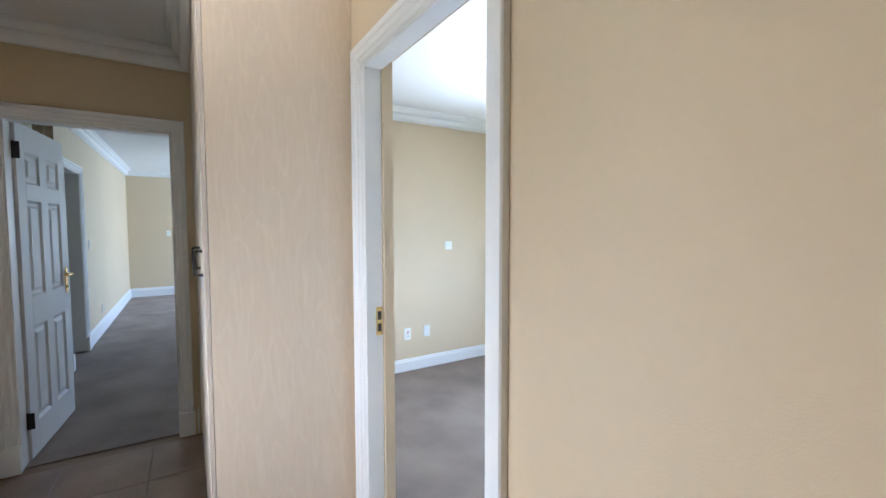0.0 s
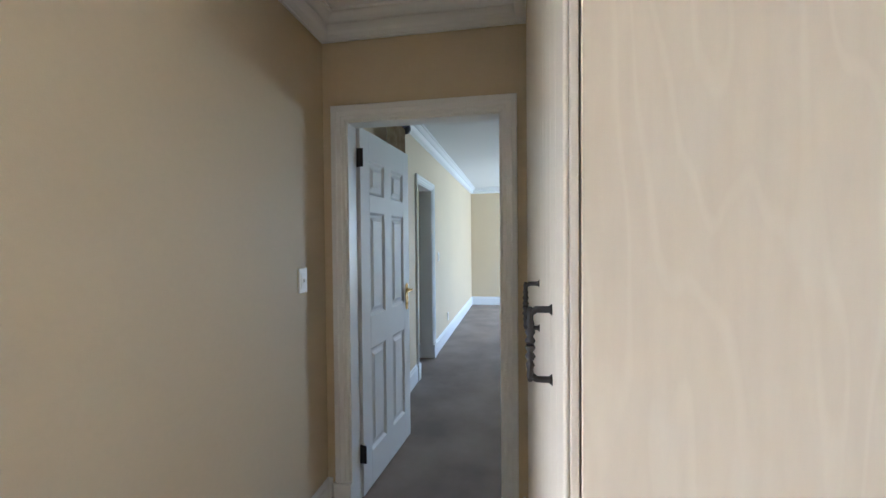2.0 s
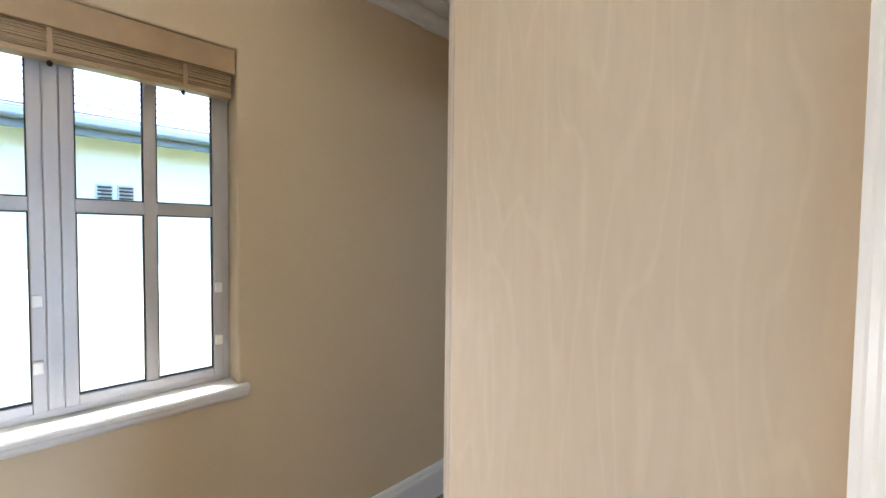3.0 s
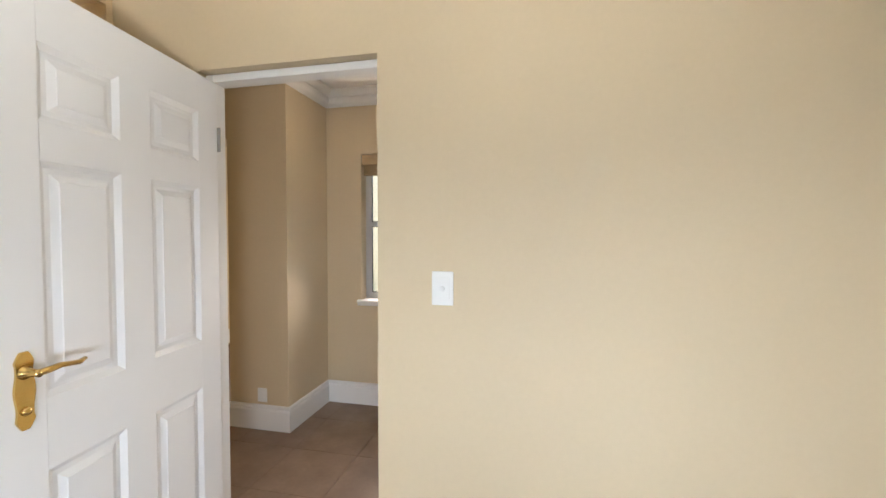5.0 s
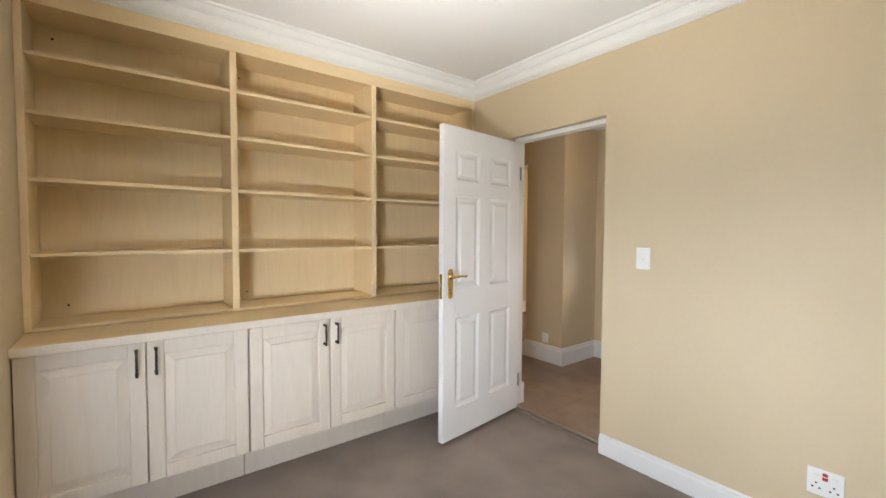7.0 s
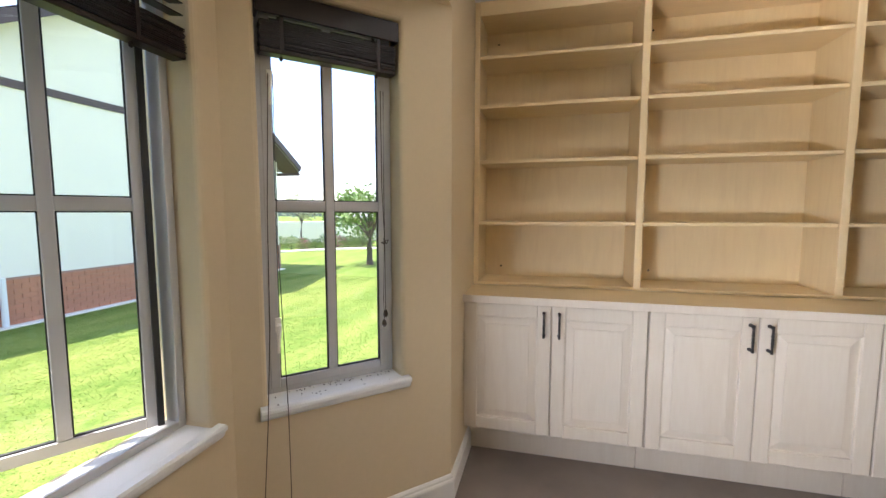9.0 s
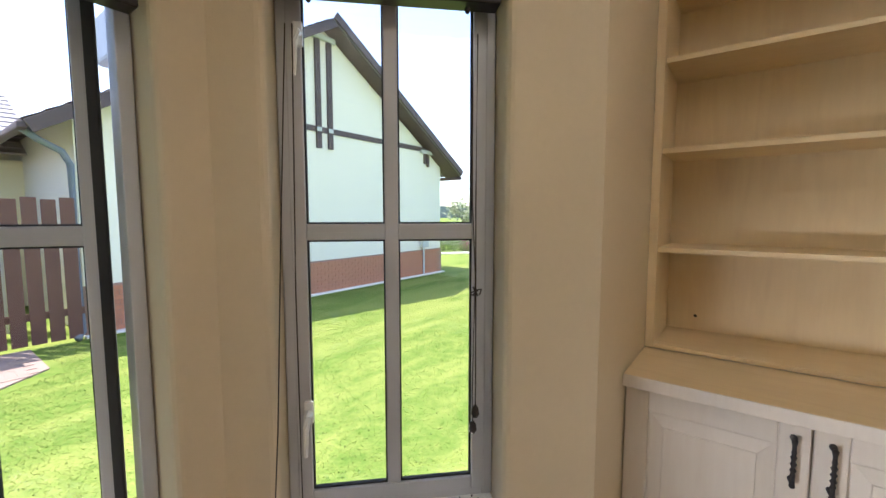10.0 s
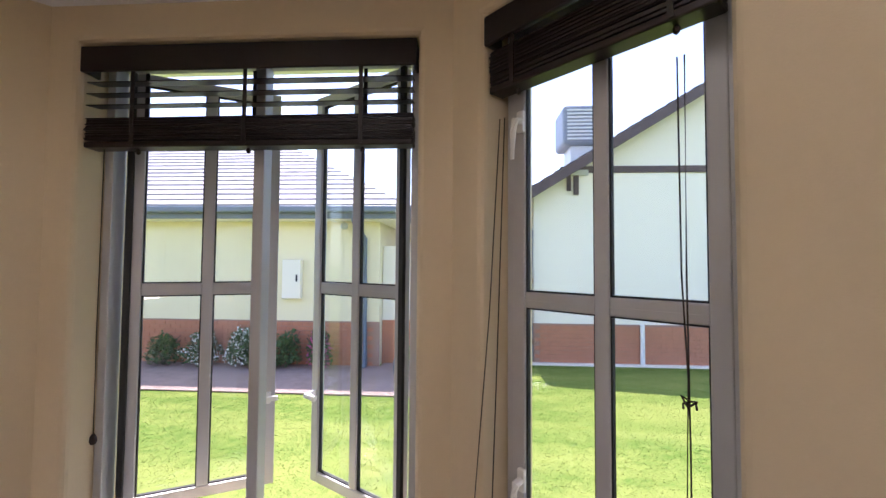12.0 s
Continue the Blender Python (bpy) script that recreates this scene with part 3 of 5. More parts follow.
def hinge(parent, x, y, z, mat, label=""):
    bm = boxes(((x - 0.002, y - 0.032, z - 0.05), (x + 0.002, y + 0.032, z + 0.05)), bevel=0.001)
    tube(bm, [(x + 0.004, y, z - 0.052), (x + 0.004, y, z + 0.052)], 0.006, 10)
    return part("hinge", bm, mat, parent, label)


# study door: frame near the hall face, leaf swung back into the study
casing("trim_door_frame_study", pose(OPX1 + 0.046, 0.115, 0, 0, 0, 180), OPX1 - OPX0 + 0.046, DOOR_Z - 0.003, 0.072, "white painted study door frame with moulded architrave", both=False)
LW = 0.812
study_door = leaf("door_1", pose(-0.039, 0.016, 0.004, 0, 0, -83.0), LW, 2.03, 0.040, "open white six-panel study door with brass lever handle")
lever(study_door, LW - 0.062, 1.025, 0.040, 1, -1)
lever(study_door, LW - 0.062, 1.025, 0.0, -1, -1)
part("lock_plate", boxes(((LW - 0.001, 0.009, 0.93), (LW + 0.0025, 0.031, 1.09)), bevel=0.001), BRASS, study_door, "narrow brass lock faceplate")
part("latch", boxes(((LW, 0.014, 1.01), (LW + 0.009, 0.026, 1.03)), bevel=0.002), STEEL, study_door, "steel spring latch")
for z in (0.22, 1.80):
    hinge(study_door, -0.004, 0.02, z, STEEL, "dull steel butt hinge")
bm = boxes(((OPX1 + 0.0100, 0.048, 0.992), (OPX1 + 0.0135, 0.074, 1.108)), bevel=0.001)
keep = tagged(part("strike_plate", bm, BRASS), "brass strike plate let into the door jamb", "strike plate")
# dark boxes on the plate; their colour replaces shade in the slots
part("strike_slot_dark", boxes(((OPX1 + 0.0085, 0.054, 1.008), (OPX1 + 0.0098, 0.068, 1.040))), DARK_FILL, keep)
part("strike_slot_dark", boxes(((OPX1 + 0.0085, 0.054, 1.056), (OPX1 + 0.0098, 0.068, 1.090))), DARK_FILL, keep)
tagged(part("threshold_strip", boxes(((OPX0 + 0.03, 0.026, -0.004), (OPX1 - 0.03, 0.052, 0.005)), bevel=0.002), STEEL), "worn metal strip between carpet and tile", "threshold")

# door at the hall's end, swung into the long room
casing("trim_door_frame_hall_end", pose(END_X, ED[1], 0, 0, 0, -90), ED[1] - ED[0], 2.077, 0.115, "white painted hall end door frame with moulded architrave")
end_door = leaf("door_2", pose(END_X + 0.125, ED[1] - 0.048, 0.01, 0, 0, -4.5), 0.78, 2.05, 0.040, "open white six-panel door with brass lever at the hall end")
lever(end_door, 0.78 - 0.062, 1.025, 0.0, -1, -1)
for z in (0.24, 1.88):
    hinge(end_door, -0.006, 0.012, z, IRON, "dark bronze butt hinge")
casing("trim_door_frame_long_room", pose(PDX[0], 1.735, 0, 0, 0, 0), PDX[1] - PDX[0], 2.06, 0.15, "white door frame in the long room wall")

# ---- bookcase and base cabinets ----
UX, LX = -0.497, -0.203
ZC0, ZC1 = 0.848, 0.886
YS = [BY, -1.855, -0.952, 0.0]
SHELF_Z = [1.253, 1.601, 1.908, 2.175]


def rod_handle(parent, x, y, z, length=0.11, out=0.032, name="handle", label="dark bronze beaded bar handle"):
    """Vertical bar with turned beads that stands off to +x."""
    bm = bmesh.new()
    h = length / 2
    for s in (-1, 1):
        tube(bm, [(x, y, z + s * h), (x + out * 0.6, y, z + s * h), (x + out, y, z + s * (h - 0.004))], [0.0085, 0.006, 0.006], 8)
    prof = [(0.004, -h - 0.008), (0.007, -h - 0.004), (0.005, -h + 0.004)]
    for c in (-0.55, -0.3, 0, 0.3, 0.55):
        prof += [(0.0045, c * h - 0.006), (0.0075 if abs(c) < 0.4 else 0.006, c * h), (0.0045, c * h + 0.006)]
    prof += [(0.005, h - 0.004), (0.007, h + 0.004), (0.004, h + 0.008)]
    lathe(bm, prof, 8, Matrix.Translation((x + out, y, z)))
    return part(name, bm, IRON, parent, label, smooth=True)


for i in range(3):
    y0, y1 = YS[i], YS[i + 1]
    unit = thing("base_cabinet", "limed pale wood base cabinet with two raised-panel doors", "cabinet", group="base cabinets under the bookcase")
    part("carcass", boxes(((XB + 0.004, y0 + 0.002, 0.160), (LX - 0.022, y1 - 0.002, ZC0 - 0.001)), bevel=0.002), LIMED, unit)
    part("plinth", boxes(((XB + 0.004, y0 + 0.002, FZ), (LX - 0.155, y1 - 0.002, 0.160)), bevel=0.002), LIMED, unit)
    mid = (y0 + y1) / 2
    for a, b, hs in ((y0 + 0.004, mid - 0.002, 1), (mid + 0.002, y1 - 0.004, -1)):
        z0, z1, s = 0.168, ZC0 - 0.006, 0.066
        door = part("cabinet_door", boxes(((LX - 0.020, a + 0.004, z0 + 0.004), (LX - 0.014, b - 0.004, z1 - 0.004))), LIMED, unit)
        for c, d in ((a, a + s), (b - s, b)):
            part("stile", boxes(((LX - 0.019, c, z0), (LX, d, z1)), bevel=0.004), LIMED, door)
        for c, d in ((z0, z0 + s), (z1 - s, z1)):
            part("rail", boxes(((LX - 0.019, a + s, c), (LX, b - s, d)), bevel=0.004), LIMED, door)
        bm = raised(a + s + 0.006, b - s - 0.006, z0 + s + 0.006, z1 - s - 0.006, -LX + 0.0142, -0.0125, 0.034)
        for v in bm.verts:
            v.co = Vector((-v.co.y, v.co.x, v.co.z))
        part("raised_panel", bm, LIMED, door)
        rod_handle(door, LX, (b - 0.035) if hs > 0 else (a + 0.035), z1 - 0.092)
top = tagged(part("worktop", boxes(((UX - 0.002, BY + 0.001, ZC0), (LX + 0.024, -0.001, ZC1)), bevel=0.003), MAPLE_Y), "pale maple worktop over the base cabinets", "worktop")
part("edge_strip", boxes(((LX + 0.024, BY + 0.001, ZC0), (LX + 0.030, -0.001, ZC1)), bevel=0.002), LIMED, top, "pale limed front edging")
case = thing("bookcase", "empty pale maple built-in bookcase with three bays of shelves", "bookcase")
part("back_panel", boxes(((XB + 0.003, BY + 0.001, ZC1 + 0.001), (XB + 0.018, -0.001, 2.50))), MAPLE, case)
for i, y in enumerate(YS):
    a, b = (y, y + 0.030) if i == 0 else (y - 0.030, y) if i == 3 else (y - 0.019, y + 0.019)
    part("upright", boxes(((XB + 0.018, a + 0.001, ZC1 + 0.001), (UX, b - 0.001, 2.50)), bevel=0.002), MAPLE, case)
part("top_panel", boxes(((XB + 0.018, BY + 0.03, 2.400), (UX - 0.02, -0.03, 2.420)), bevel=0.001), MAPLE_Y, case)
part("fascia", boxes(((UX - 0.02, BY + 0.031, 2.386), (UX + 0.0025, -0.031, 2.50)), bevel=0.002), MAPLE_Y, case)
part("bottom_panel", boxes(((XB + 0.018, BY + 0.03, ZC1 + 0.002), (UX + 0.002, -0.03, ZC1 + 0.018)), bevel=0.002), MAPLE_Y, case)
for i in range(3):
    a, b = (YS[i] + 0.031 if i == 0 else YS[i] + 0.020), (YS[i + 1] - 0.031 if i == 2 else YS[i + 1] - 0.020)
    for yy, zz in ((a + 0.10, ZC1 + 0.075), (a + 0.07, 2.34)):
        part("screw_cap", lathe(bmesh.new(), [(0.006, 0), (0.005, 0.002)], 10, Matrix.Translation((XB + 0.0178, yy, zz)) @ Matrix.Rotation(radians(90), 4, "Y")), IRON, case, "small dark screw cap")
    for z in SHELF_Z:
        part("shelf", boxes(((XB + 0.019, a, z - 0.018), (UX - 0.008, b, z)), bevel=0.0015), MAPLE_Y, case)

# ---- hall cupboards ----
cup = thing("hall_cupboard", "tall pale wood built-in hall cupboard with grooved doors", "cupboard")
CX0, CX1, CY = 0.860, END_X - 0.002, 0.668
part("side_panel", boxes(((CX0, 0.117, 0.0), (CX0 + 0.018, CY - 0.017, 2.47)), bevel=0.001), PANELWOOD, cup, "pale figured birch end panel")
part("carcass", boxes(((CX0 + 0.02, 0.117, 0.001), (CX1, CY - 0.024, 2.47))), LIMED, cup)
part("cupboard_fascia", boxes(((CX0, CY - 0.016, 2.40), (CX1, CY, 2.47)), bevel=0.002), LIMED, cup)
nd = 5
dw = (CX1 - CX0) / nd
for i in range(nd):
    a, b = CX0 + i * dw + 0.002, CX0 + (i + 1) * dw - 0.002
    k = 4
    pw = (b - a) / k
    door = part("cupboard_door", boxes(((a, CY - 0.015, 0.08), (b, CY - 0.006, 2.395)), bevel=0.002), LIMED, cup)
    for j in range(k):
        part("groove_board", boxes(((a + j * pw + 0.0005, CY - 0.0058, 0.081), (a + (j + 1) * pw - 0.0005, CY, 2.394)), bevel=0.004), LIMED, door)
    if i > 1:
        continue
    hx = a + 0.138
    bm = bmesh.new()
    z, h = 1.295, 0.046
    for s in (-1, 1):
        tube(bm, [(hx, CY, z + s * h), (hx, CY + 0.004, z + s * h), (hx, CY + 0.020, z + s * h), (hx, CY + 0.027, z + s * (h - 0.005))], [0.008, 0.0045, 0.0045, 0.0045], 8)
    prof = [(0.003, -h - 0.003), (0.005, -h + 0.004)]
    for c in (-0.6, -0.35, -0.1, 0.1, 0.35, 0.6):
        prof += [(0.0042, c * h - 0.005), (0.0072 if abs(c) < 0.4 else 0.006, c * h), (0.0042, c * h + 0.005)]
    prof += [(0.005, h - 0.004), (0.003, h + 0.003)]
    lathe(bm, prof, 10, Matrix.Translation((hx, CY + 0.028, z)))
    part("handle", bm, IRON, door, "dark bronze beaded pull handle", smooth=True)
part("plinth", boxes(((CX0 + 0.002, CY - 0.03, 0.0), (CX1, CY - 0.004, 0.078))), LIMED, cup)

# ---- windows ----


def bar(bm, x0, x1, z0, z1, y0, y1, bevel=0.003):
    return box(bm, (x0, y0, z0), (x1, y1, z1), bevel)


def light_grid(parent, x0, x1, z0, z1, y, zt, mull=True, fw=0.036, t=0.030, label=""):
    """A casement sash in the plane y: stiles, rails, mullion, transom at zt, gaskets and panes, all under one sash part."""
    bm = bmesh.new()
    bar(bm, x0, x0 + fw, z0, z1, y, y + t)
    bar(bm, x1 - fw, x1, z0, z1, y, y + t)
    bar(bm, x0 + fw, x1 - fw, z0, z0 + fw, y, y + t)
    bar(bm, x0 + fw, x1 - fw, z1 - fw, z1, y, y + t)
    sash = part("sash", bm, ALU, parent, label)
    xm = (x0 + x1) / 2
    mw = 0.017
    if mull:
        part("mullion", bar(bmesh.new(), xm - mw, xm + mw, z0 + fw, z1 - fw, y + 0.002, y + t - 0.002), ALU, sash)
    cols = ((x0 + fw, xm - mw), (xm + mw, x1 - fw)) if mull else ((x0 + fw, x1 - fw),)
    for a, b in cols:
        bm = bmesh.new()
        bar(bm, a, b, zt - 0.020, zt + 0.020, y + 0.003, y + t - 0.003)
        bar(bm, a, b, zt - 0.004, zt - 0.001, y - 0.001, y + 0.004, 0)
        part("transom", bm, ALU, sash)
        for c, d in ((z0 + fw, zt - 0.020), (zt + 0.020, z1 - fw)):
            g = 0.004
            gk = boxes(((a, y + 0.008, c), (a + g, y + 0.022, d)), ((b - g, y + 0.008, c), (b, y + 0.022, d)),
                       ((a + g, y + 0.008, c), (b - g, y + 0.022, c + g)), ((a + g, y + 0.008, d - g), (b - g, y + 0.022, d)))
            part("gasket", gk, GASKET, sash)
            pane = part("pane", boxes(((a + 0.001, y + 0.013, c + 0.001), (b - 0.001, y + 0.017, d - 0.001))), GLASS, sash)
            pane.visible_shadow = False
    return sash


def window_case(name, m, w, h, depth, label):
    """Outer frame of a window in its own axes: x across, y outwards, z up from the sill."""
    ob = tagged(thing(name, label, "window", m), kind="structure")
    f = 0.030
    bm = bmesh.new()
    bar(bm, 0.002, f, 0.002, h - 0.002, depth, depth + 0.05)
    bar(bm, w - f, w - 0.002, 0.002, h - 0.002, depth, depth + 0.05)
    bar(bm, f, w - f, 0.002, f, depth, depth + 0.05)
    bar(bm, f, w - f, h - f, h - 0.002, depth, depth + 0.05)
    part("window_frame", bm, ALU, ob)
    return ob


def sill_board(ob, w, depth, mat=None):
    bm2 = bmesh.new()
    box(bm2, (0.003, -0.002, -0.012), (w - 0.003, depth + 0.01, 0.006), 0.002)
    nose = [(-0.002, 0.006), (-0.030, 0.006), (-0.037, 0.0), (-0.037, -0.012), (-0.028, -0.018), (-0.024, -0.032), (-0.012, -0.044), (-0.002, -0.046)]
    a, b = [[bm2.verts.new((x, y, z)) for y, z in nose] for x in (-0.028, w + 0.028)]
    for i in range(len(nose)):
        bm2.faces.new((a[i], a[(i + 1) % len(nose)], b[(i + 1) % len(nose)], b[i]))
    bm2.faces.new(a)
    bm2.faces.new(b[::-1])
    return part("window_sill", bm2, mat or WHITE, ob, "white moulded window sill board")


def catch(parent, x, y, z, down=1, mat=None):
    """White window catch: a base plate and a drooping lever on the room side."""
    bm = boxes(((x - 0.011, y - 0.012, z - 0.028), (x + 0.011, y, z + 0.028)), bevel=0.003)
    tube(bm, [(x, y - 0.012, z), (x, y - 0.03, z - 0.002 * down), (x - 0.003, y - 0.034, z - 0.03 * down), (x - 0.006, y - 0.034, z - 0.10 * down)], [0.010, 0.010, 0.008, 0.005], 8)
    return part("window_catch", bm, mat or PLASTIC, parent, "white lever catch")


def blind(name, m, w, drop, slats_open, label, mat=BLIND, valance=0.075, stack=0.085, tapes=2, outstand=0.0, tilt=8):
    """Raised slatted blind, hung from z = 0 downwards in front of y = 0 (the room is at -y)."""
    ob = thing(name, label, "blind", m)
    part("valance", boxes(((0, -0.062, -valance), (w, -0.050, 0)), ((0, -0.050, -valance), (0.010, 0.0, 0)), ((w - 0.010, -0.050, -valance), (w, 0.0, 0)), bevel=0.003), mat, ob)
    part("head_rail", boxes(((0.012, -0.046, -0.045), (w - 0.012, -0.004, -0.004)), bevel=0.002), mat, ob)
    z = -valance + 0.012
    space = (drop - valance - stack) / (slats_open + 1)
    for k in range(slats_open):
        zz = -valance - space * (k + 1) + 0.01
        s = part("slat", boxes(((0.012, -0.025, -0.0014), (w - 0.012, 0.025, 0.0014)), bevel=0.001), mat, ob)
        s.matrix_basis = pose(0, -0.026, zz, tilt, 0, 0)
    n = int(stack * 0.8 / 0.0042)
    rng = random.Random(w * 100)
    for k in range(n):
        s = boxes(((0.012, -0.025, -0.0014), (w - 0.012, 0.025, 0.0014)))
        part("slat", s, mat, ob, m=pose(rng.uniform(-0.003, 0.003), -0.026 + rng.uniform(-0.003, 0.003), -drop + 0.020 + 0.0042 * (k + 0.5), rng.uniform(-1.5, 1.5), rng.uniform(-0.15, 0.15), 0))
    part("bottom_rail", boxes(((0.010, -0.052, -drop), (w - 0.010, -0.001, -drop + 0.018)), bevel=0.004), mat, ob)
    for i in range(tapes):
        x = w * (0.16 + 0.68 * i / max(1, tapes - 1))
        part("ladder_tape", boxes(((x - 0.006, -0.0545, -drop + 0.004), (x + 0.006, -0.0530, -valance + 0.02))), mat, ob)
        part("ladder_tape", boxes(((x - 0.006, 0.0005, -drop + 0.004), (x + 0.006, 0.002, -valance + 0.02))), mat, ob)
        part("cord_knot", lathe(bmesh.new(), [(0.002, -0.016), (0.006, -0.012), (0.007, -0.005), (0.003, 0)], 8, Matrix.Translation((x, -0.026, -drop))), CORD, ob)
    return ob


def pull_cord(name, pts, label, knot=None, mat=CORD, r=0.0016, toggle=True):
    ob = thing(name, label, "blind cord")
    c = part("cord", tube(bmesh.new(), pts, r, 5), mat, ob)
    e = Vector(pts[-1])
    if toggle:
        part("tassel", lathe(bmesh.new(), [(0.003, 0), (0.008, -0.008), (0.010, -0.022), (0.006, -0.030)], 10, Matrix.Translation(e)), mat, ob, smooth=True)
    if knot:
        bm = bmesh.new()
        k = Vector(knot)
        for a in range(4):
            tube(bm, [k, k + Vector((0.014 * math.cos(a * 1.7), 0.014 * math.sin(a * 1.7), 0.010 - 0.006 * a)), k + Vector((0.010 * math.cos(a * 1.7 + 1), 0.010 * math.sin(a * 1.7 + 1), -0.012))], 0.002, 5)
        part("knot", bm, mat, ob)
    return ob


def bay_window(name, p, q, s0, s1, label, opened=False):
    """Window in a bay wall. The wall runs from p to q with the outside on its right, so local axes start at s1 and run back."""
    d = (Vector(p) - Vector(q)).normalized()
    x, y = along(p, q, s1)
    m = pose(x, y, SILL_Z, 0, 0, math.degrees(math.atan2(d.y, d.x)))
    w, h = s1 - s0, HEAD_Z - SILL_Z
    ob = window_case(name, m, w, h, 0.095, label)
    sill_board(ob, w, 0.10)
    zt = 1.328 - SILL_Z
    if not opened:
        sash = light_grid(ob, 0.024, w - 0.024, 0.024, h - 0.024, 0.092, zt)
        catch(sash, 0.054, 0.092, 1.785 - SILL_Z)
        catch(sash, 0.056, 0.092, 0.880 - SILL_Z)
    else:
        part("post", bar(bmesh.new(), w / 2 - 0.017, w / 2 + 0.017, 0.03, h - 0.03, 0.095, 0.145), ALU, ob)
        for hx, sgn, deg in ((0.048, 1, 28), (w - 0.048, -1, 33)):
            sash = light_grid(ob, 0, w / 2 - 0.054, 0.024, h - 0.024, -0.015, zt, label="open outward casement sash")
            if sgn > 0:
                sash.matrix_basis = pose(hx, 0.150, 0, 0, 0, deg)
            else:
                sash.matrix_basis = pose(hx, 0.150, 0, 0, 0, -deg) @ pose(-(w / 2 - 0.054), 0, 0)
            hinge_x = 0.0 if sgn > 0 else w / 2 - 0.054
            part("weather_seal", boxes(((hinge_x - 0.009, -0.030, 0.030), (hinge_x + 0.009, -0.0155, h - 0.030)), bevel=0.002), GASKET, sash, "black rubber weather seal")
            for zz in (0.33, 1.25):
                xx = (w / 2 - 0.076) if sgn > 0 else 0.022
                part("stay_catch", boxes(((xx - 0.03, -0.045, zz - 0.008), (xx + 0.03, -0.028, zz + 0.008)), ((xx - 0.008, -0.03, zz - 0.02), (xx + 0.008, -0.015, zz + 0.02)), bevel=0.003), PLASTIC, sash)
    return ob, m, w, h


w1, M1, w1w, w1h = bay_window("window_1", BAY_A, BAY_B, *W1, "closed narrow aluminium casement window with four panes")
w2, M2, w2w, w2h = bay_window("window_2", BAY_B, BAY_C, *W2, "aluminium window with two casements standing open", True)
w3, M3, w3w, w3h = bay_window("window_3", BAY_C, BAY_D, *W3, "closed narrow aluminium casement window in the bay")

blind("venetian_blind", M1 @ pose(0.004, 0.060, w1h - 0.012), w1w - 0.008, 0.200, 0, "raised dark mahogany venetian blind in the narrow window", tapes=2, stack=0.115)
blind("venetian_blind", M2 @ pose(0.004, 0.060, w2h - 0.012), w2w - 0.008, 0.297, 3, "raised dark mahogany venetian blind over the open window", tapes=3)
blind("venetian_blind", M3 @ pose(0.004, 0.060, w3h - 0.012), w3w - 0.008, 0.262, 2, "raised dark mahogany venetian blind in the far narrow window", tapes=2)

# hall window: two casements side by side
hw_w, hw_h = HW[1] - HW[0], HW[3] - HW[2]
MH = pose(HW[0], HALL_Y, HW[2])
wh = window_case("window_4", MH, hw_w, hw_h, 0.085, "white-framed hall window with two closed casements")
sill_board(wh, hw_w, 0.09)
part("post", bar(bmesh.new(), hw_w / 2 - 0.0175, hw_w / 2 + 0.0175, 0.03, hw_h - 0.03, 0.078, 0.13), ALU, wh)
for a, b in ((0.024, hw_w / 2 - 0.018), (hw_w / 2 + 0.018, hw_w - 0.024)):
    s = light_grid(wh, a, b, 0.024, hw_h - 0.024, 0.082, 0.525 * hw_h, fw=0.032)
    for zz in (0.12, 0.28):
        part("stay_catch", boxes(((b - 0.030, 0.062, zz * hw_h), (b - 0.008, 0.081, zz * hw_h + 0.035)), bevel=0.003), PLASTIC, s)
blind("slat_blind", MH @ pose(0.004, 0.062, hw_h - 0.004), hw_w - 0.008, 0.168, 0, "raised tan wooden slat blind over the hall window", mat=BAMBOO, valance=0.085, stack=0.085, tapes=3)

# ---- switches and sockets ----


def plate_switch(name, m, label, toggles=((0, 0),), w=0.072, h=0.116):
    ob = thing(name, label, "light switch", m)
    part("cover_plate", boxes(((-w / 2, 0.0005, -h / 2), (w / 2, -0.008, h / 2)), bevel=0.003), PLASTIC, ob)
    part("inner_plate", boxes(((-w * 0.34, -0.008, -h * 0.32), (w * 0.34, -0.0105, h * 0.32)), bevel=0.001), PLASTIC, ob)
    for x, z in toggles:
        part("toggle", lathe(bmesh.new(), [(0.0095, 0), (0.0095, 0.003), (0.006, 0.006)], 14, Matrix.Translation((x, -0.0105, z)) @ Matrix.Rotation(radians(90), 4, "X")), PLASTIC, ob)
    return ob


def socket_plate(name, m, label, w=0.120, h=0.116, units=2, reds=2):
    ob = thing(name, label, "wall socket", m)
    part("cover_plate", boxes(((-w / 2, 0.0005, -h / 2), (w / 2, -0.009, h / 2)), bevel=0.003), PLASTIC, ob)
    for k in range(units):
        cx = (k - (units - 1) / 2) * w * 0.48
        # raised dark discs paint the shade inside the pin holes
        for dx, dz in ((0, 0.006), (-0.012, -0.014), (0.012, -0.014)):
            part("pin_hole_dark", lathe(bmesh.new(), [(0.0042, 0), (0.0042, 0.0008)], 10, Matrix.Translation((cx + dx, -0.0090, -0.012 + dz)) @ Matrix.Rotation(radians(90), 4, "X")), DARK_FILL, ob)
    if units == 2:
        for sx in (-1, 1):
            part("white_rocker", boxes(((sx * 0.030 - 0.009, -0.009, 0.020), (sx * 0.030 + 0.009, -0.0135, 0.034)), bevel=0.002), PLASTIC, ob)
    for k in range(reds):
        part("rocker", boxes(((-0.009, -0.009, 0.013 + 0.018 * k), (0.009, -0.0125, 0.027 + 0.018 * k)), bevel=0.0015), RED, ob, "small red rocker switch")
    return ob


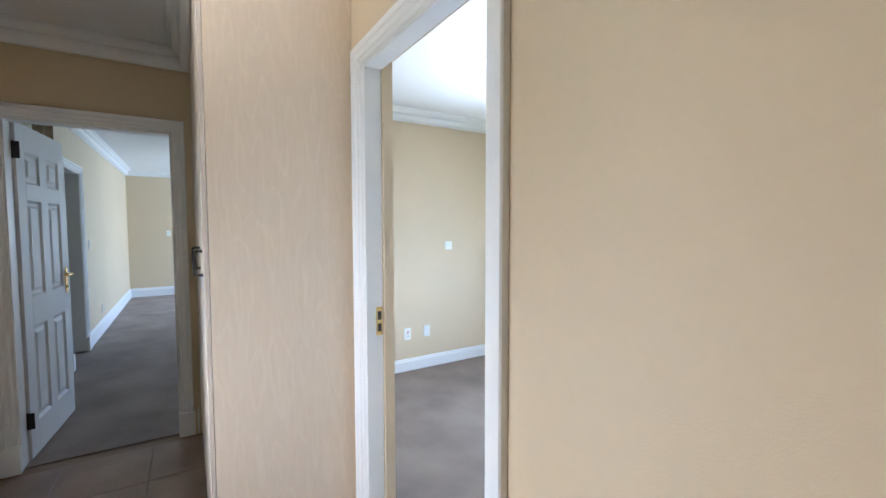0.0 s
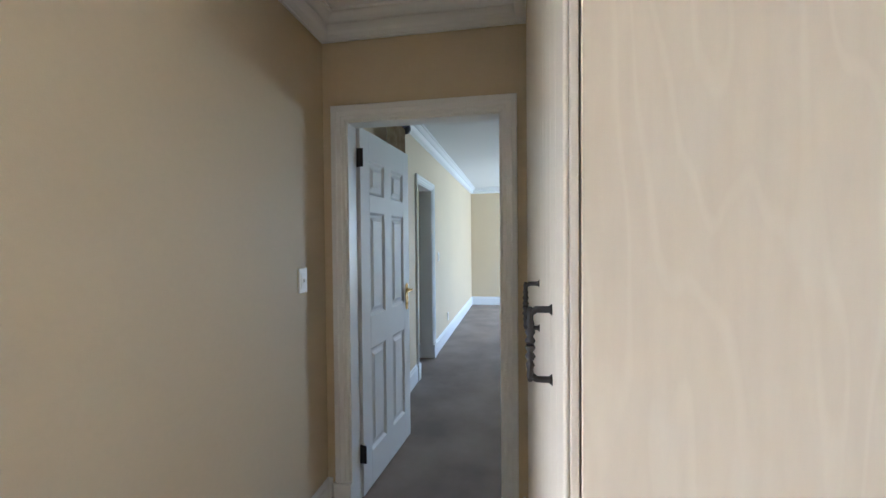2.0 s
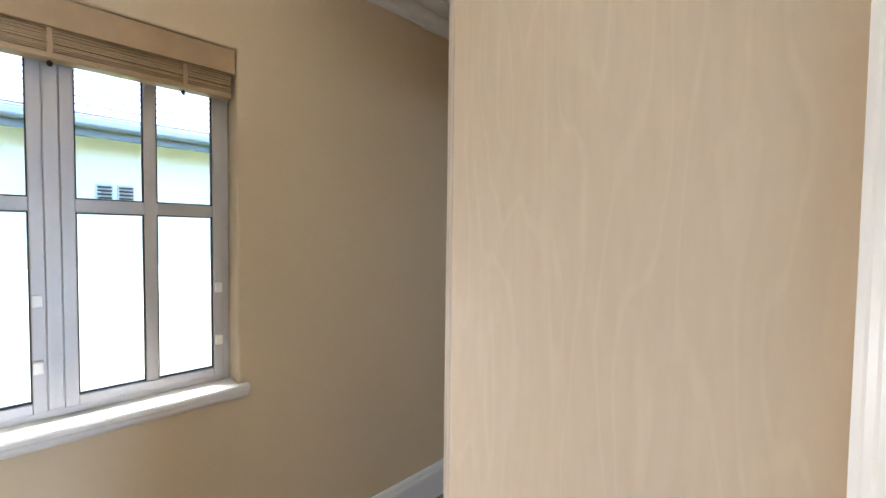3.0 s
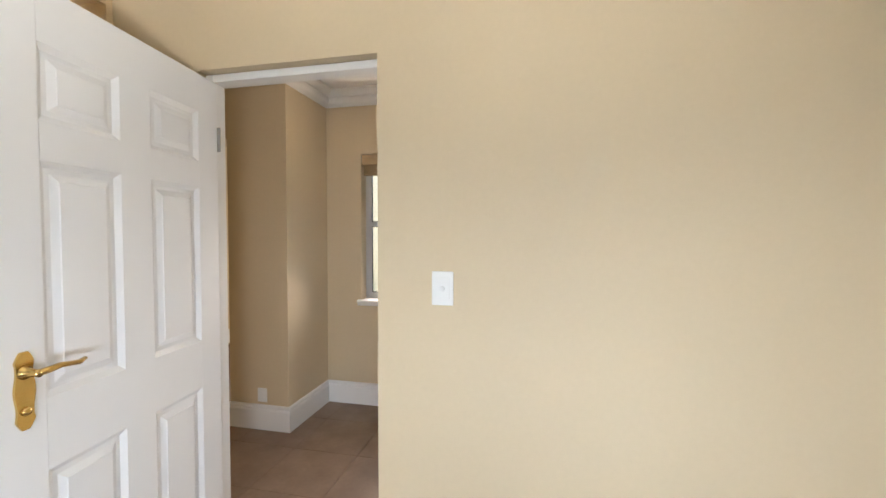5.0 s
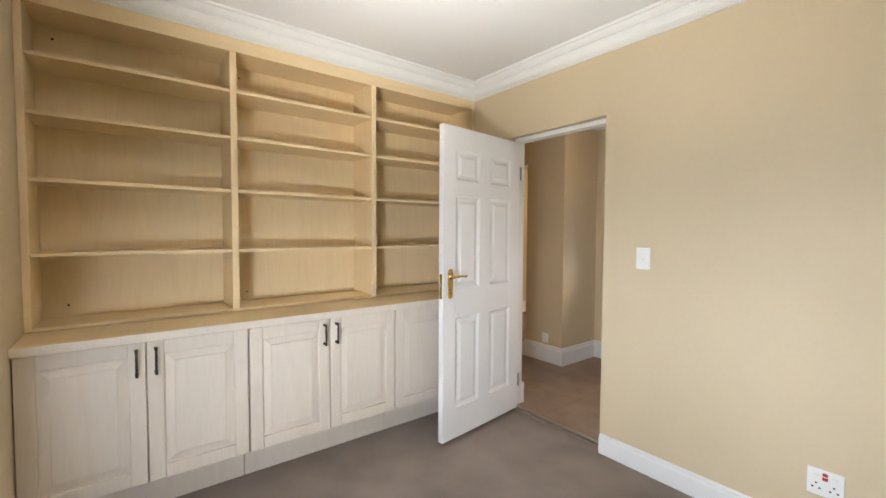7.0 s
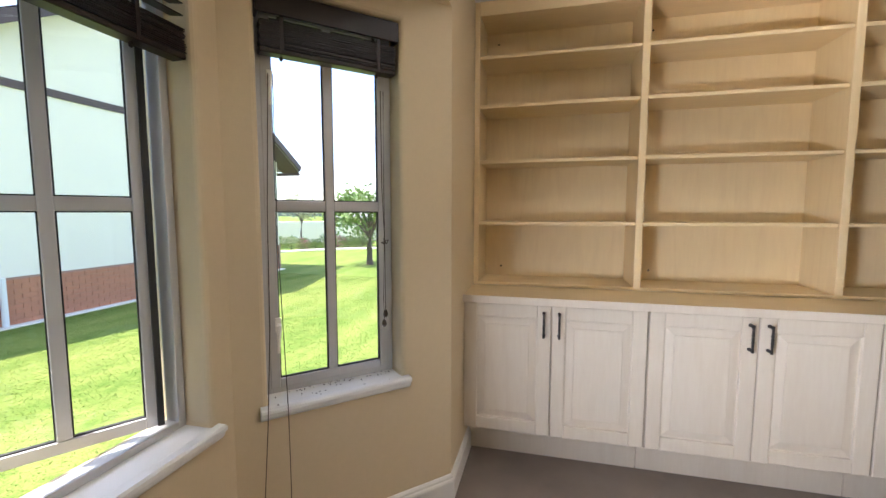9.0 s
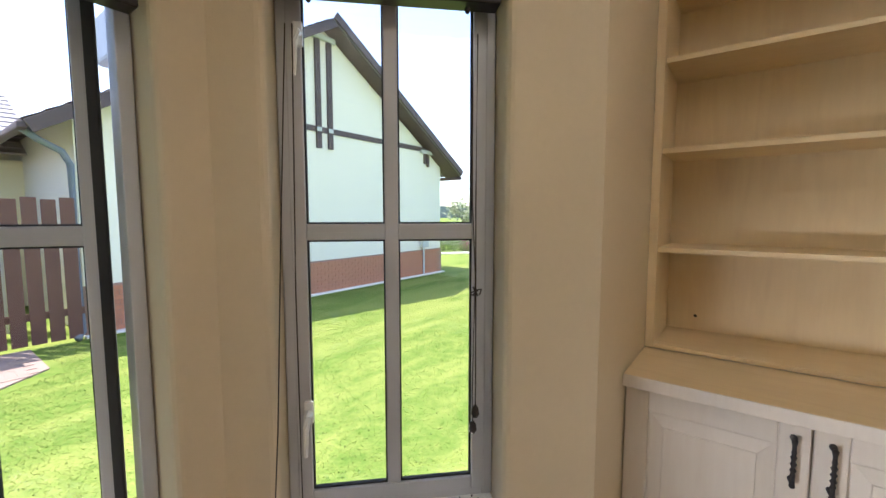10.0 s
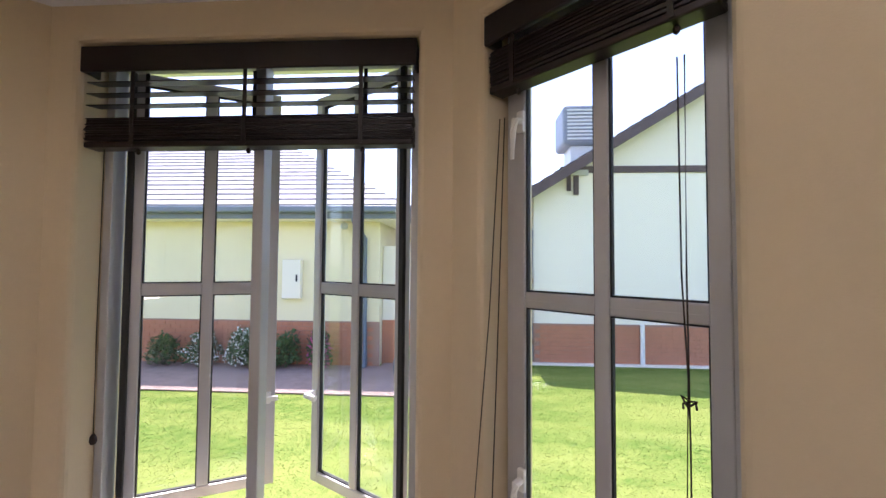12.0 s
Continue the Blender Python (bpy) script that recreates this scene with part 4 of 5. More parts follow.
FACE_S, FACE_N, FACE_W = 0, 180, -90        # which way a plate's room side looks: -y, +y, -x
plate_switch("light_switch", pose(0.970, 0.0, 1.214), "white rectangular light switch beside the study door", w=0.080, h=0.124)
socket_plate("wall_socket", pose(1.780, 0.0, 0.290), "white double wall socket with red rockers")
plate_switch("light_switch", pose(2.237, HALL_Y, 1.25), "white light switch on the hall wall")
socket_plate("wall_socket", pose(XR, -1.152, 0.345, 0, 0, -90), "white wall socket on the study wall", w=0.075, units=1, reds=1)
plate_switch("blank_plate", pose(XR, -1.375, 0.350, 0, 0, -90), "blank white cover plate beside the socket", toggles=(), w=0.075)
plate_switch("wall_control", pose(XR, -1.645, 1.232, 0, 0, -90), "small white square control plate on the study wall", w=0.085, h=0.085)
plate_switch("blank_plate", pose(-0.62, 1.135, 0.25), "white cover plate low on the hall pier", toggles=(), w=0.075, h=0.10)
plate_switch("light_switch", pose(5.72, 1.735, 1.22), "white light switch beside the long room doorway")
socket_plate("wall_socket", pose(6.4, 1.735, 0.32), "white wall socket in the long room", w=0.075, units=1, reds=1)
plate_switch("light_switch", pose(9.6, 1.05, 1.30, 0, 0, -90), "white light switch on the long room's far wall")
socket_plate("wall_socket", pose(-1.15, 5.0, 0.32), "white double socket on the far wall", units=2, reds=0)

# ceiling lamp of the study
lamp = thing("ceiling_lamp", "square opal ceiling lamp on a steel base plate", "ceiling lamp", pose(1.315, -1.555, H, 0, 0, 0))
part("base_plate", boxes(((-0.205, -0.205, -0.010), (0.205, 0.205, -0.0005)), bevel=0.003), STEEL, lamp)
part("diffuser", boxes(((-0.165, -0.150, -0.070), (0.165, 0.150, -0.010)), bevel=0.016, seg=3), DIFFUSER, lamp, "opal plastic lamp diffuser")

# ---- outside ----
GZ = -0.62
bm = bmesh.new()
bmesh.ops.create_grid(bm, x_segments=8, y_segments=8, size=400)
for v in bm.verts:
    v.co.z = GZ
tagged(part("ground", bm, GRASS), "mown green lawn that runs round the houses", "lawn", kind="structure")


def brick_face(parent, x0, x1, y, z0, z1, limit, length=0.222, course=0.085, joint=0.010, depth=0.012):
    """Face bricks in running bond on a wall that looks to +y; the first ones are pieces, the rest one joined part."""
    whole = mesh_of("brick", boxes(((0.0, 0.0, 0.0), (length - joint, depth, course - joint))), BRICK)
    cells = []
    rows_n = int((z1 - z0) / course)
    for r in range(rows_n):
        x = x1 - (0 if r % 2 else length / 2)
        while x - length > x0:
            cells.append((x - length, z0 + r * course))
            x -= length
    rest = bmesh.new()
    for k, (x, z) in enumerate(sorted(cells, key=lambda c: -c[0])):
        if k < limit:
            share("brick", whole, parent, pose(x, y, z))
        else:
            box(rest, (x, y, z), (x + length - joint, y + depth, z + course - joint))
    if len(cells) > limit:
        tagged(part("brick_rest", rest, BRICK, parent), kind="stuff")
    else:
        rest.free()


def roof_slope(parent, a, b, c, d, courses, mat, t=0.022):
    """Overlapping tile courses between the eave a-b and the ridge d-c."""
    a, b, c, d = (Vector(v) for v in (a, b, c, d))
    n = (b - a).cross(d - a).normalized()
    if n.z < 0:
        n = -n
    bm = bmesh.new()
    for k in range(courses):
        u0, u1 = k / courses, (k + 1.15) / courses
        u1 = min(u1, 1.0)
        p = [a.lerp(d, u0) + n * t, b.lerp(c, u0) + n * t, b.lerp(c, u1), a.lerp(d, u1)]
        q = [a.lerp(d, u0), b.lerp(c, u0)]
        v = [bm.verts.new(x) for x in p] + [bm.verts.new(x) for x in q]
        bm.faces.new(v[:4])
        bm.faces.new((v[4], v[5], v[1], v[0]))
    return part("roof_tiles", bm, mat, parent)


# gabled house across the lawn
GY, GX0, GX1, GA, GAZ = -11.0, -10.24, -0.70, -5.47, 5.97
SL = 0.61
gable = thing("gabled_house", "cream rendered house gable with brown timber boards and brick plinth", "house")
bm = bmesh.new()
ev = GAZ - SL * (GX1 - GA) - 0.12
prof = [(GX0, GZ), (GX1, GZ), (GX1, ev), (GA, GAZ - 0.12), (GX0, ev)]
f, b = [bm.verts.new((x, GY, z)) for x, z in prof], [bm.verts.new((x, GY - 9, z)) for x, z in prof]
bm.faces.new(f)
bm.faces.new(b[::-1])
for i in range(5):
    bm.faces.new((f[i], b[i], b[(i + 1) % 5], f[(i + 1) % 5]))
part("house_wall", bm, RENDERWALL, gable)
OV = 0.62
for s, xe in ((-1, GX0 - OV), (1, GX1 + OV)):
    ze = GAZ - SL * abs(xe - GA)
    roof_slope(gable, (xe, GY + 0.45, ze), (xe, GY - 9.4, ze), (GA, GY - 9.4, GAZ), (GA, GY + 0.45, GAZ), 22, ROOF)
    part("bargeboard", boxes(((0, 0, -0.20), (math.hypot(xe - GA, ze - GAZ), 0.035, -0.01)), bevel=0.004), TIMBER, gable,
         m=Matrix.Translation((GA, GY + 0.44, GAZ)) @ Matrix.Rotation(math.atan2(-(ze - GAZ), (xe - GA)), 4, "Y"))
    bm = bmesh.new()
    v = [bm.verts.new(p) for p in ((GA, GY + 0.44, GAZ - 0.06), (xe, GY + 0.44, ze - 0.06), (xe, GY - 0.2, ze - 0.06), (GA, GY - 0.2, GAZ - 0.06),
                                   (GA, GY + 0.44, GAZ - 0.04), (xe, GY + 0.44, ze - 0.04), (xe, GY - 0.2, ze - 0.04), (GA, GY - 0.2, GAZ - 0.04))]
    for q in ((0, 1, 2, 3), (4, 7, 6, 5), (0, 4, 5, 1), (2, 6, 7, 3), (1, 5, 6, 2), (0, 3, 7, 4)):
        bm.faces.new([v[i] for i in q])
    part("soffit_board", bm, TIMBER, gable)
    part("eave_gutter", boxes(((xe - 0.06, GY + 0.44, ze - 0.13), (xe + 0.06, GY - 9.3, ze - 0.02)), bevel=0.03), TIMBER, gable)
    bx = GA + s * 3.98
    part("bracket", boxes(((bx - 0.13, GY, 2.90), (bx - 0.03, GY + 0.06, 3.30)), ((bx + 0.03, GY, 2.98), (bx + 0.11, GY + 0.06, 3.30)), bevel=0.004), TIMBER, gable)
    part("bracket_cap", boxes(((bx - 0.32, GY, 3.30), (bx + 0.30, GY + 0.10, 3.41)), bevel=0.004), GREYMETAL, gable)
part("belt_board", boxes(((GX0 + 0.55, GY, 3.36), (GX1 - 0.55, GY + 0.030, 3.50)), bevel=0.004), TIMBER, gable)
for x in (GA - 0.172, GA + 0.172):
    part("gable_post", boxes(((x - 0.07, GY, 2.98), (x + 0.075, GY + 0.055, GAZ - 0.42)), bevel=0.004), TIMBER, gable)
    part("bolt_plate", boxes(((x - 0.07, GY + 0.055, 3.38), (x + 0.07, GY + 0.062, 3.48)), bevel=0.002), GREYMETAL, gable)
part("gable_cap", boxes(((GA - 0.34, GY, GAZ - 0.42), (GA + 0.34, GY + 0.09, GAZ - 0.30)), bevel=0.004), GREYMETAL, gable)
part("plinth", boxes(((GX0 - 0.03, GY, GZ), (GX1 + 0.03, GY + 0.018, 0.215))), MORTAR, gable)
part("plinth_toe", boxes(((GX0 - 0.05, GY, GZ), (GX1 + 0.05, GY + 0.16, GZ + 0.035)), bevel=0.006), RENDERWALL, gable)
part("drain_pipe", tube(bmesh.new(), [(-2.87, GY + 0.07, 0.22), (-2.87, GY + 0.07, GZ)], 0.045, 12), PLASTIC, gable, "white plastic drain pipe")
mb = part("meter_box", boxes(((-9.40, GY + 0.02, 0.30), (-9.10, GY + 0.18, 0.60)), bevel=0.02), GREYMETAL, gable, "grey metal meter box")
part("conduit", tube(bmesh.new(), [(-9.27, GY + 0.06, 0.30), (-9.27, GY + 0.06, GZ)], 0.03, 8), GREYMETAL, mb)
cooler = thing("roof_cooler", "grey louvred evaporative cooler on the house roof", "air cooler", pose(-2.10, -12.5, 3.72))
part("casing", boxes(((-0.55, -0.5, 0.55), (0.55, 0.5, 1.50)), bevel=0.10, seg=3), GUTTER, cooler)
for k in range(9):
    part("louvre", boxes(((-0.46, 0.47, 0.66 + k * 0.085), (0.46, 0.525, 0.70 + k * 0.085)), bevel=0.006), GREYMETAL, cooler)
part("cooler_base", boxes(((-0.35, -0.35, -0.25), (0.35, 0.35, 0.56)), bevel=0.02), GREYMETAL, cooler)

# hipped yellow house
YY, YX0, YX1 = -10.45, 2.45, 12.0
yel = thing("hipped_house", "yellow cream house with slate gutter and grey tiled hip roof", "house")
part("house_wall", boxes(((YX0, YY - 7, GZ), (YX1, YY, 2.52))), YELLOWWALL, yel)
part("plinth", boxes(((YX0 - 0.02, YY, GZ), (YX1, YY + 0.018, 0.27))), MORTAR, yel)
part("fascia", boxes(((YX0 - 0.55, YY + 0.42, 2.29), (YX1, YY + 0.47, 2.53)), bevel=0.006), GUTTER, yel)
part("gutter", boxes(((YX0 - 0.6, YY + 0.47, 2.39), (YX1, YY + 0.60, 2.53)), bevel=0.04, seg=3), GUTTER, yel)
part("soffit", boxes(((YX0 - 0.55, YY - 0.1, 2.27), (YX1, YY + 0.42, 2.30))), RENDERWALL, yel)
roof_slope(yel, (YX0 - 0.62, YY + 0.55, 2.53), (YX1, YY + 0.55, 2.53), (YX1, YY - 3.6, 4.92), (YX0 + 3.6, YY - 3.6, 4.92), 16, ROOF, 0.03)
roof_slope(yel, (YX0 - 0.62, YY - 7.5, 2.53), (YX0 - 0.62, YY + 0.55, 2.53), (YX0 + 3.6, YY - 3.6, 4.92), (YX0 + 3.6, YY - 3.6, 4.92), 16, ROOF, 0.03)
part("downpipe", tube(bmesh.new(), [(2.85, YY + 0.52, 2.39), (2.85, YY + 0.50, 2.25), (2.73, YY + 0.10, 1.92), (2.72, YY + 0.09, 0.7), (2.70, YY + 0.09, GZ + 0.08), (2.70, YY + 0.25, GZ + 0.03)], 0.05, 12), GUTTER, yel, "slate blue downpipe", smooth=True)
mbx = part("meter_cabinet", boxes(((4.02, YY, 0.72), (4.40, YY + 0.14, 1.50)), bevel=0.015), RENDERWALL, yel, "cream wall meter cabinet")
part("lock", boxes(((4.08, YY + 0.14, 1.06), (4.11, YY + 0.155, 1.20)), bevel=0.003), DARK_FILL, mbx)
for x in (3.64, 3.15):
    sp = part("wall_spotlight", lathe(bmesh.new(), [(0.02, 0), (0.05, 0.03), (0.075, 0.12), (0.07, 0.13)], 14, Matrix.Translation((x, YY, 2.16)) @ Matrix.Rotation(radians(-80), 4, "X")), GREYMETAL, yel, "small round metal spotlight", smooth=True)
# yard wall and gate between the houses
yard = thing("yard_wall", "cream rendered yard wall on a red brick base", "garden wall")
part("wall_panel", boxes(((0.66, -10.95, GZ), (2.44, -10.73, 1.80)), bevel=0.01), RENDERWALL, yard)
part("brick_base", boxes(((0.84, -10.73, GZ), (2.44, -10.712, 0.27))), BRICK, yard)
gate = thing("wooden_gate", "dark red-brown slatted wooden yard gate standing closed", "gate")
for k in range(6):
    x = -0.62 + k * 0.21
    part("gate_board", boxes(((x, -10.86, GZ + 0.06), (x + 0.17, -10.835, 1.62 - (0.03 if k % 2 else 0))), bevel=0.004), GATEWOOD, gate)
for z in (-0.2, 1.05):
    part("gate_rail", boxes(((-0.66, -10.90, z), (0.64, -10.862, z + 0.11)), bevel=0.004), GATEWOOD, gate)
ac = thing("air_conditioner_unit", "white outdoor air conditioner unit behind the gate", "air conditioner")
part("casing", boxes(((-0.02, -12.6, 1.50), (0.60, -12.34, 2.04)), bevel=0.02), PLASTIC, ac)
part("fan_grille", lathe(bmesh.new(), [(0.20, 0), (0.20, 0.02), (0.17, 0.03), (0.03, 0.035)], 24, Matrix.Translation((0.25, -12.34, 1.77)) @ Matrix.Rotation(radians(-90), 4, "X")), GREYMETAL, ac)
part("wall_bracket", boxes(((0.02, -12.62, GZ), (0.06, -12.3, 1.50)), ((0.50, -12.62, GZ), (0.54, -12.3, 1.50))), GREYMETAL, ac)
# low wing that links the two houses behind the yard
link = thing("rear_wing", "cream rear wing with slate gutter and grey tiled roof", "house")
part("house_wall", boxes(((-0.77, -18.0, GZ), (2.44, -15.0, 2.50))), YELLOWWALL, link)
part("fascia", boxes(((-0.02, -14.60, 2.32), (1.86, -14.55, 2.54)), bevel=0.006), GUTTER, link)
part("gutter", boxes(((-0.02, -14.55, 2.42), (1.86, -14.43, 2.56)), bevel=0.04, seg=3), GUTTER, link)
part("soffit", boxes(((-0.02, -15.0, 2.30), (1.86, -14.60, 2.325))), RENDERWALL, link)
roof_slope(link, (-0.9, -14.45, 2.57), (2.5, -14.45, 2.57), (2.5, -18.0, 4.45), (-0.9, -18.0, 4.45), 13, ROOF, 0.03)
wing_win = part("wing_window", boxes(((0.30, -14.995, 1.0), (0.36, -14.95, 2.0)), ((1.04, -14.995, 1.0), (1.10, -14.95, 2.0)), ((0.36, -14.995, 1.94), (1.04, -14.95, 2.0)), ((0.36, -14.995, 1.0), (1.04, -14.95, 1.06)), bevel=0.004), PLASTIC, link, "white window frame")
# opaque dark sheet in place of glass
part("wing_pane", boxes(((0.36, -14.99, 1.06), (1.04, -14.98, 1.94))), DARK_FILL, wing_win)
eg = GAZ - SL * (GX1 + OV - GA)
part("downpipe", tube(bmesh.new(), [(GX1 + OV - 0.02, GY + 0.20, eg - 0.10), (GX1 + 0.42, GY + 0.12, eg - 0.22), (GX1 + 0.16, GY + 0.08, eg - 0.36), (GX1 + 0.07, GY + 0.07, eg - 0.55), (GX1 + 0.07, GY + 0.07, GZ + 0.12), (GX1 + 0.16, GY + 0.2, GZ + 0.04)], 0.05, 12), GUTTER, gable, "slate blue downpipe", smooth=True)
part("side_fascia", boxes(((YX0 - 0.60, YY - 7.0, 2.29), (YX0 - 0.55, YY + 0.42, 2.53)), bevel=0.006), GUTTER, yel)
part("side_gutter", boxes(((YX0 - 0.73, YY - 7.0, 2.39), (YX0 - 0.60, YY + 0.60, 2.53)), bevel=0.04, seg=3), GUTTER, yel)
part("side_soffit", boxes(((YX0 - 0.55, YY - 7.0, 2.27), (YX0, YY - 0.1, 2.30))), RENDERWALL, yel)
# paved strip
pav = slab("pavement_yard", [(0.0, -10.8), (0.0, -9.6), (1.2, -8.60), (12, -8.70), (12, -10.42), (2.4, -10.42), (2.4, -10.8)], GZ, GZ + 0.018, PAVER, "brown clay paving beside the yellow house", "paving")
sack = thing("compost_sack", "plump white plastic sack with green print on the paving", "sack", pose(1.06, -9.7, GZ - 0.02, -14, 16, 24))


def pillow(u, v, side):
    """Filled sack: flat seams, swollen middle, creased; u and v run over the sheet from -1 to 1."""
    swell = ((1 - u ** 4) * (1 - v ** 4)) ** 0.6
    crease = noise.noise(Vector((u * 2.6, v * 2.6, 3 + side))) * 0.5 + noise.noise(Vector((u * 7, v * 7, side))) * 0.2
    y = side * swell * (0.13 + 0.05 * crease)
    return Vector((u * (0.27 - 0.03 * v + 0.02 * crease), y - 0.10 * v, max(0.0, 0.25 + v * 0.24 + 0.05 * u + 0.03 * crease)))


def sheet(us, vs, sides, off=0.0):
    bm = bmesh.new()
    for side in sides:
        grid = [[bm.verts.new(pillow(u, v, side) + Vector((0, side * off, 0))) for u in us] for v in vs]
        for a, b in zip(grid, grid[1:]):
            for k in range(len(us) - 1):
                bm.faces.new((a[k], a[k + 1], b[k + 1], b[k]))
    return bm


part("sack_body", sheet([k / 10 - 1 for k in range(21)], [k / 10 - 1 for k in range(21)], (-1, 1)), FABRIC, sack, smooth=True)
part("green_print", sheet([k / 14 - 0.15 for k in range(13)], [k / 14 - 0.2 for k in range(7)], (1,), 0.004), material("green_sack_print", (0.10, 0.42, 0.22), 0.5), sack, "green printed panel", smooth=True)
part("yellow_print", sheet([k / 14 - 0.32 for k in range(3)], [k / 14 - 0.28 for k in range(3)], (1,), 0.005), material("yellow_sack_print", (0.62, 0.62, 0.08), 0.5), sack, "yellow printed mark", smooth=True)


planter = thing("planter_box", "low grey planter box with herbs on the paving", "planter", pose(1.75, -10.1, GZ + 0.018))
part("trough", boxes(((-0.32, -0.12, 0.0), (0.32, 0.12, 0.24)), bevel=0.02), GUTTER, planter)


def shrub(name, label, x, y, z, r, h, n, mat, flower=None, seed=1):
    """Low plant: stems and many small folded leaves in uneven clumps."""
    rng = random.Random(seed)
    ob = thing(name, label, "shrub", pose(x, y, z))
    bm = bmesh.new()
    for k in range(9):
        a = rng.uniform(0, 6.28)
        tube(bm, [(0, 0, 0), (0.3 * r * math.cos(a), 0.3 * r * math.sin(a), 0.5 * h), (0.7 * r * math.cos(a), 0.7 * r * math.sin(a), h * rng.uniform(0.7, 0.95))], [0.012, 0.008, 0.004], 5)
    part("stems", bm, BARK, ob)
    for kind, count, m in (("leaves", n, mat),) + ((("flowers", n // 2, flower),) if flower else ()):
        verts, faces = [], []
        for k in range(count):
            a, u = rng.uniform(0, 6.28), rng.random() ** 0.5
            cz = h * (0.12 + 0.9 * rng.random())
            rr = r * u * (1.05 - 0.5 * (cz / h) ** 2) * (0.75 + 0.35 * noise.noise(Vector((a * 1.2, cz * 3, seed))))
            c = Vector((rr * math.cos(a), rr * math.sin(a), cz * (0.85 + 0.25 * noise.noise(Vector((a, u * 3, seed + 9))))))
            d = Vector((rng.uniform(-1, 1), rng.uniform(-1, 1), rng.uniform(-0.4, 1))).normalized()
            s = Vector((rng.uniform(-1, 1), rng.uniform(-1, 1), rng.uniform(-1, 1))).cross(d).normalized()
            L, W = (0.07, 0.022) if kind == "leaves" else (0.045, 0.026)
            L, W = L * rng.uniform(0.6, 1.2) * max(1, r), W * rng.uniform(0.7, 1.2) * max(1, r)
            i = len(verts)
            up = d.cross(s) * W * 0.35
            verts += [c, c + d * L * 0.5 + s * W + up, c + d * L, c + d * L * 0.5 - s * W + up]
            faces += [(i, i + 1, i + 2), (i, i + 2, i + 3)]
        me = bpy.data.meshes.new(kind)
        me.from_pydata(verts, [], faces)
        me.materials.append(m)
        tagged(share(kind, me, ob), kind="stuff")
    return ob


for k, (x, r, h, fl) in enumerate(((6.7, 0.42, 0.62, None), (5.9, 0.45, 0.70, PLASTIC), (5.1, 0.40, 0.80, PLASTIC), (4.75, 0.42, 0.62, None), (4.2, 0.38, 0.72, None), (3.55, 0.34, 0.78, PINK))):
    shrub("flower_bush" if fl else "garden_bush", "leafy bush with pink flowers by the brick plinth" if fl is PINK else "leafy bush with white flowers by the brick plinth" if fl else "dark green leafy bush by the brick plinth",
          x, YY + 0.30, GZ + 0.018, r, h, 900, LEAF, fl, k + 3)


def tree(name, label, x, y, z, trunk_h, r, n, seed, mat, thick=1.0):
    rng = random.Random(seed)
    ob = thing(name, label, "tree", pose(x, y, z))
    bm = bmesh.new()
    tube(bm, [(0, 0, 0), (0.05, 0.02, trunk_h * 0.5), (0.0, 0.05, trunk_h), (0.05, 0, trunk_h + r * 0.8)], [0.14 * thick, 0.11 * thick, 0.09 * thick, 0.03 * thick], 9)
    tips = []
    for k in range(9):
        a = k * 0.7 + rng.uniform(-0.2, 0.2)
        e = Vector((r * 0.8 * math.cos(a), r * 0.8 * math.sin(a), trunk_h + r * rng.uniform(0.2, 1.2)))
        tube(bm, [(0, 0.04, trunk_h * rng.uniform(0.75, 1.0)), e * 0.5 + Vector((0, 0, trunk_h * 0.5)), e], [0.05 * thick, 0.03 * thick, 0.01], 6)
        tips.append(e)
    part("trunk", bm, BARK, ob)
    verts, faces = [], []
    for k in range(n):
        c = rng.choice(tips) + Vector((rng.gauss(0, 1), rng.gauss(0, 1), rng.gauss(0, 0.8))) * r * 0.28
        d = Vector((rng.uniform(-1, 1), rng.uniform(-1, 1), rng.uniform(-0.8, 0.6))).normalized()
        s = Vector((rng.uniform(-1, 1), rng.uniform(-1, 1), rng.uniform(-1, 1))).cross(d).normalized()
        L, W = 0.16 * rng.uniform(0.6, 1.3), 0.05
        i = len(verts)
        verts += [c, c + d * L * 0.5 + s * W, c + d * L, c + d * L * 0.5 - s * W]
        faces += [(i, i + 1, i + 2), (i, i + 2, i + 3)]
    me = bpy.data.meshes.new("crown")
    me.from_pydata(verts, [], faces)
    me.materials.append(mat)
    tagged(share("crown", me, ob), kind="stuff")
    return ob


LEAF2 = material("bright_tree_leaf", (0.16, 0.27, 0.05), 0.6, vary=0.7, scale=2, tint=(0.09, 0.16, 0.03))
tree("garden_tree", "young leafy tree on the lawn with a pale trunk", -12.2, -8.6, GZ, 1.3, 1.0, 2600, 5, LEAF2)
BLOSSOM = material("pale_blossom_leaf", (0.42, 0.44, 0.30), 0.6, vary=0.7, scale=3, tint=(0.20, 0.27, 0.10))
tree("garden_tree", "small pale blossoming tree beyond the lawn", -17.6, -14.9, GZ, 1.65, 0.75, 1000, 8, BLOSSOM, 0.4)
tree("garden_tree", "small leafy tree behind the flower bed", -18.9, -13.6, GZ, 1.5, 0.62, 650, 11, LEAF2, 0.4)
for k in range(10):
    shrub("border_bush", "mixed flowering bush in the far garden border", -15.6 - 0.5 * k, -15.6 + 0.38 * k, GZ, 0.50 + 0.08 * (k % 3), 0.55 + 0.1 * (k * 7 % 4), 700, LEAF2, (PINK, None, BLOSSOM)[k % 3], 30 + k)
for x, y, h in ((-19.3, -12.2, 1.7), (-20.1, -11.5, 2.1)):
    shrub("tall_bush", "tall bright green bush at the end of the border", x, y, GZ, 0.8, h, 1500, LEAF2, None, int(h * 20))
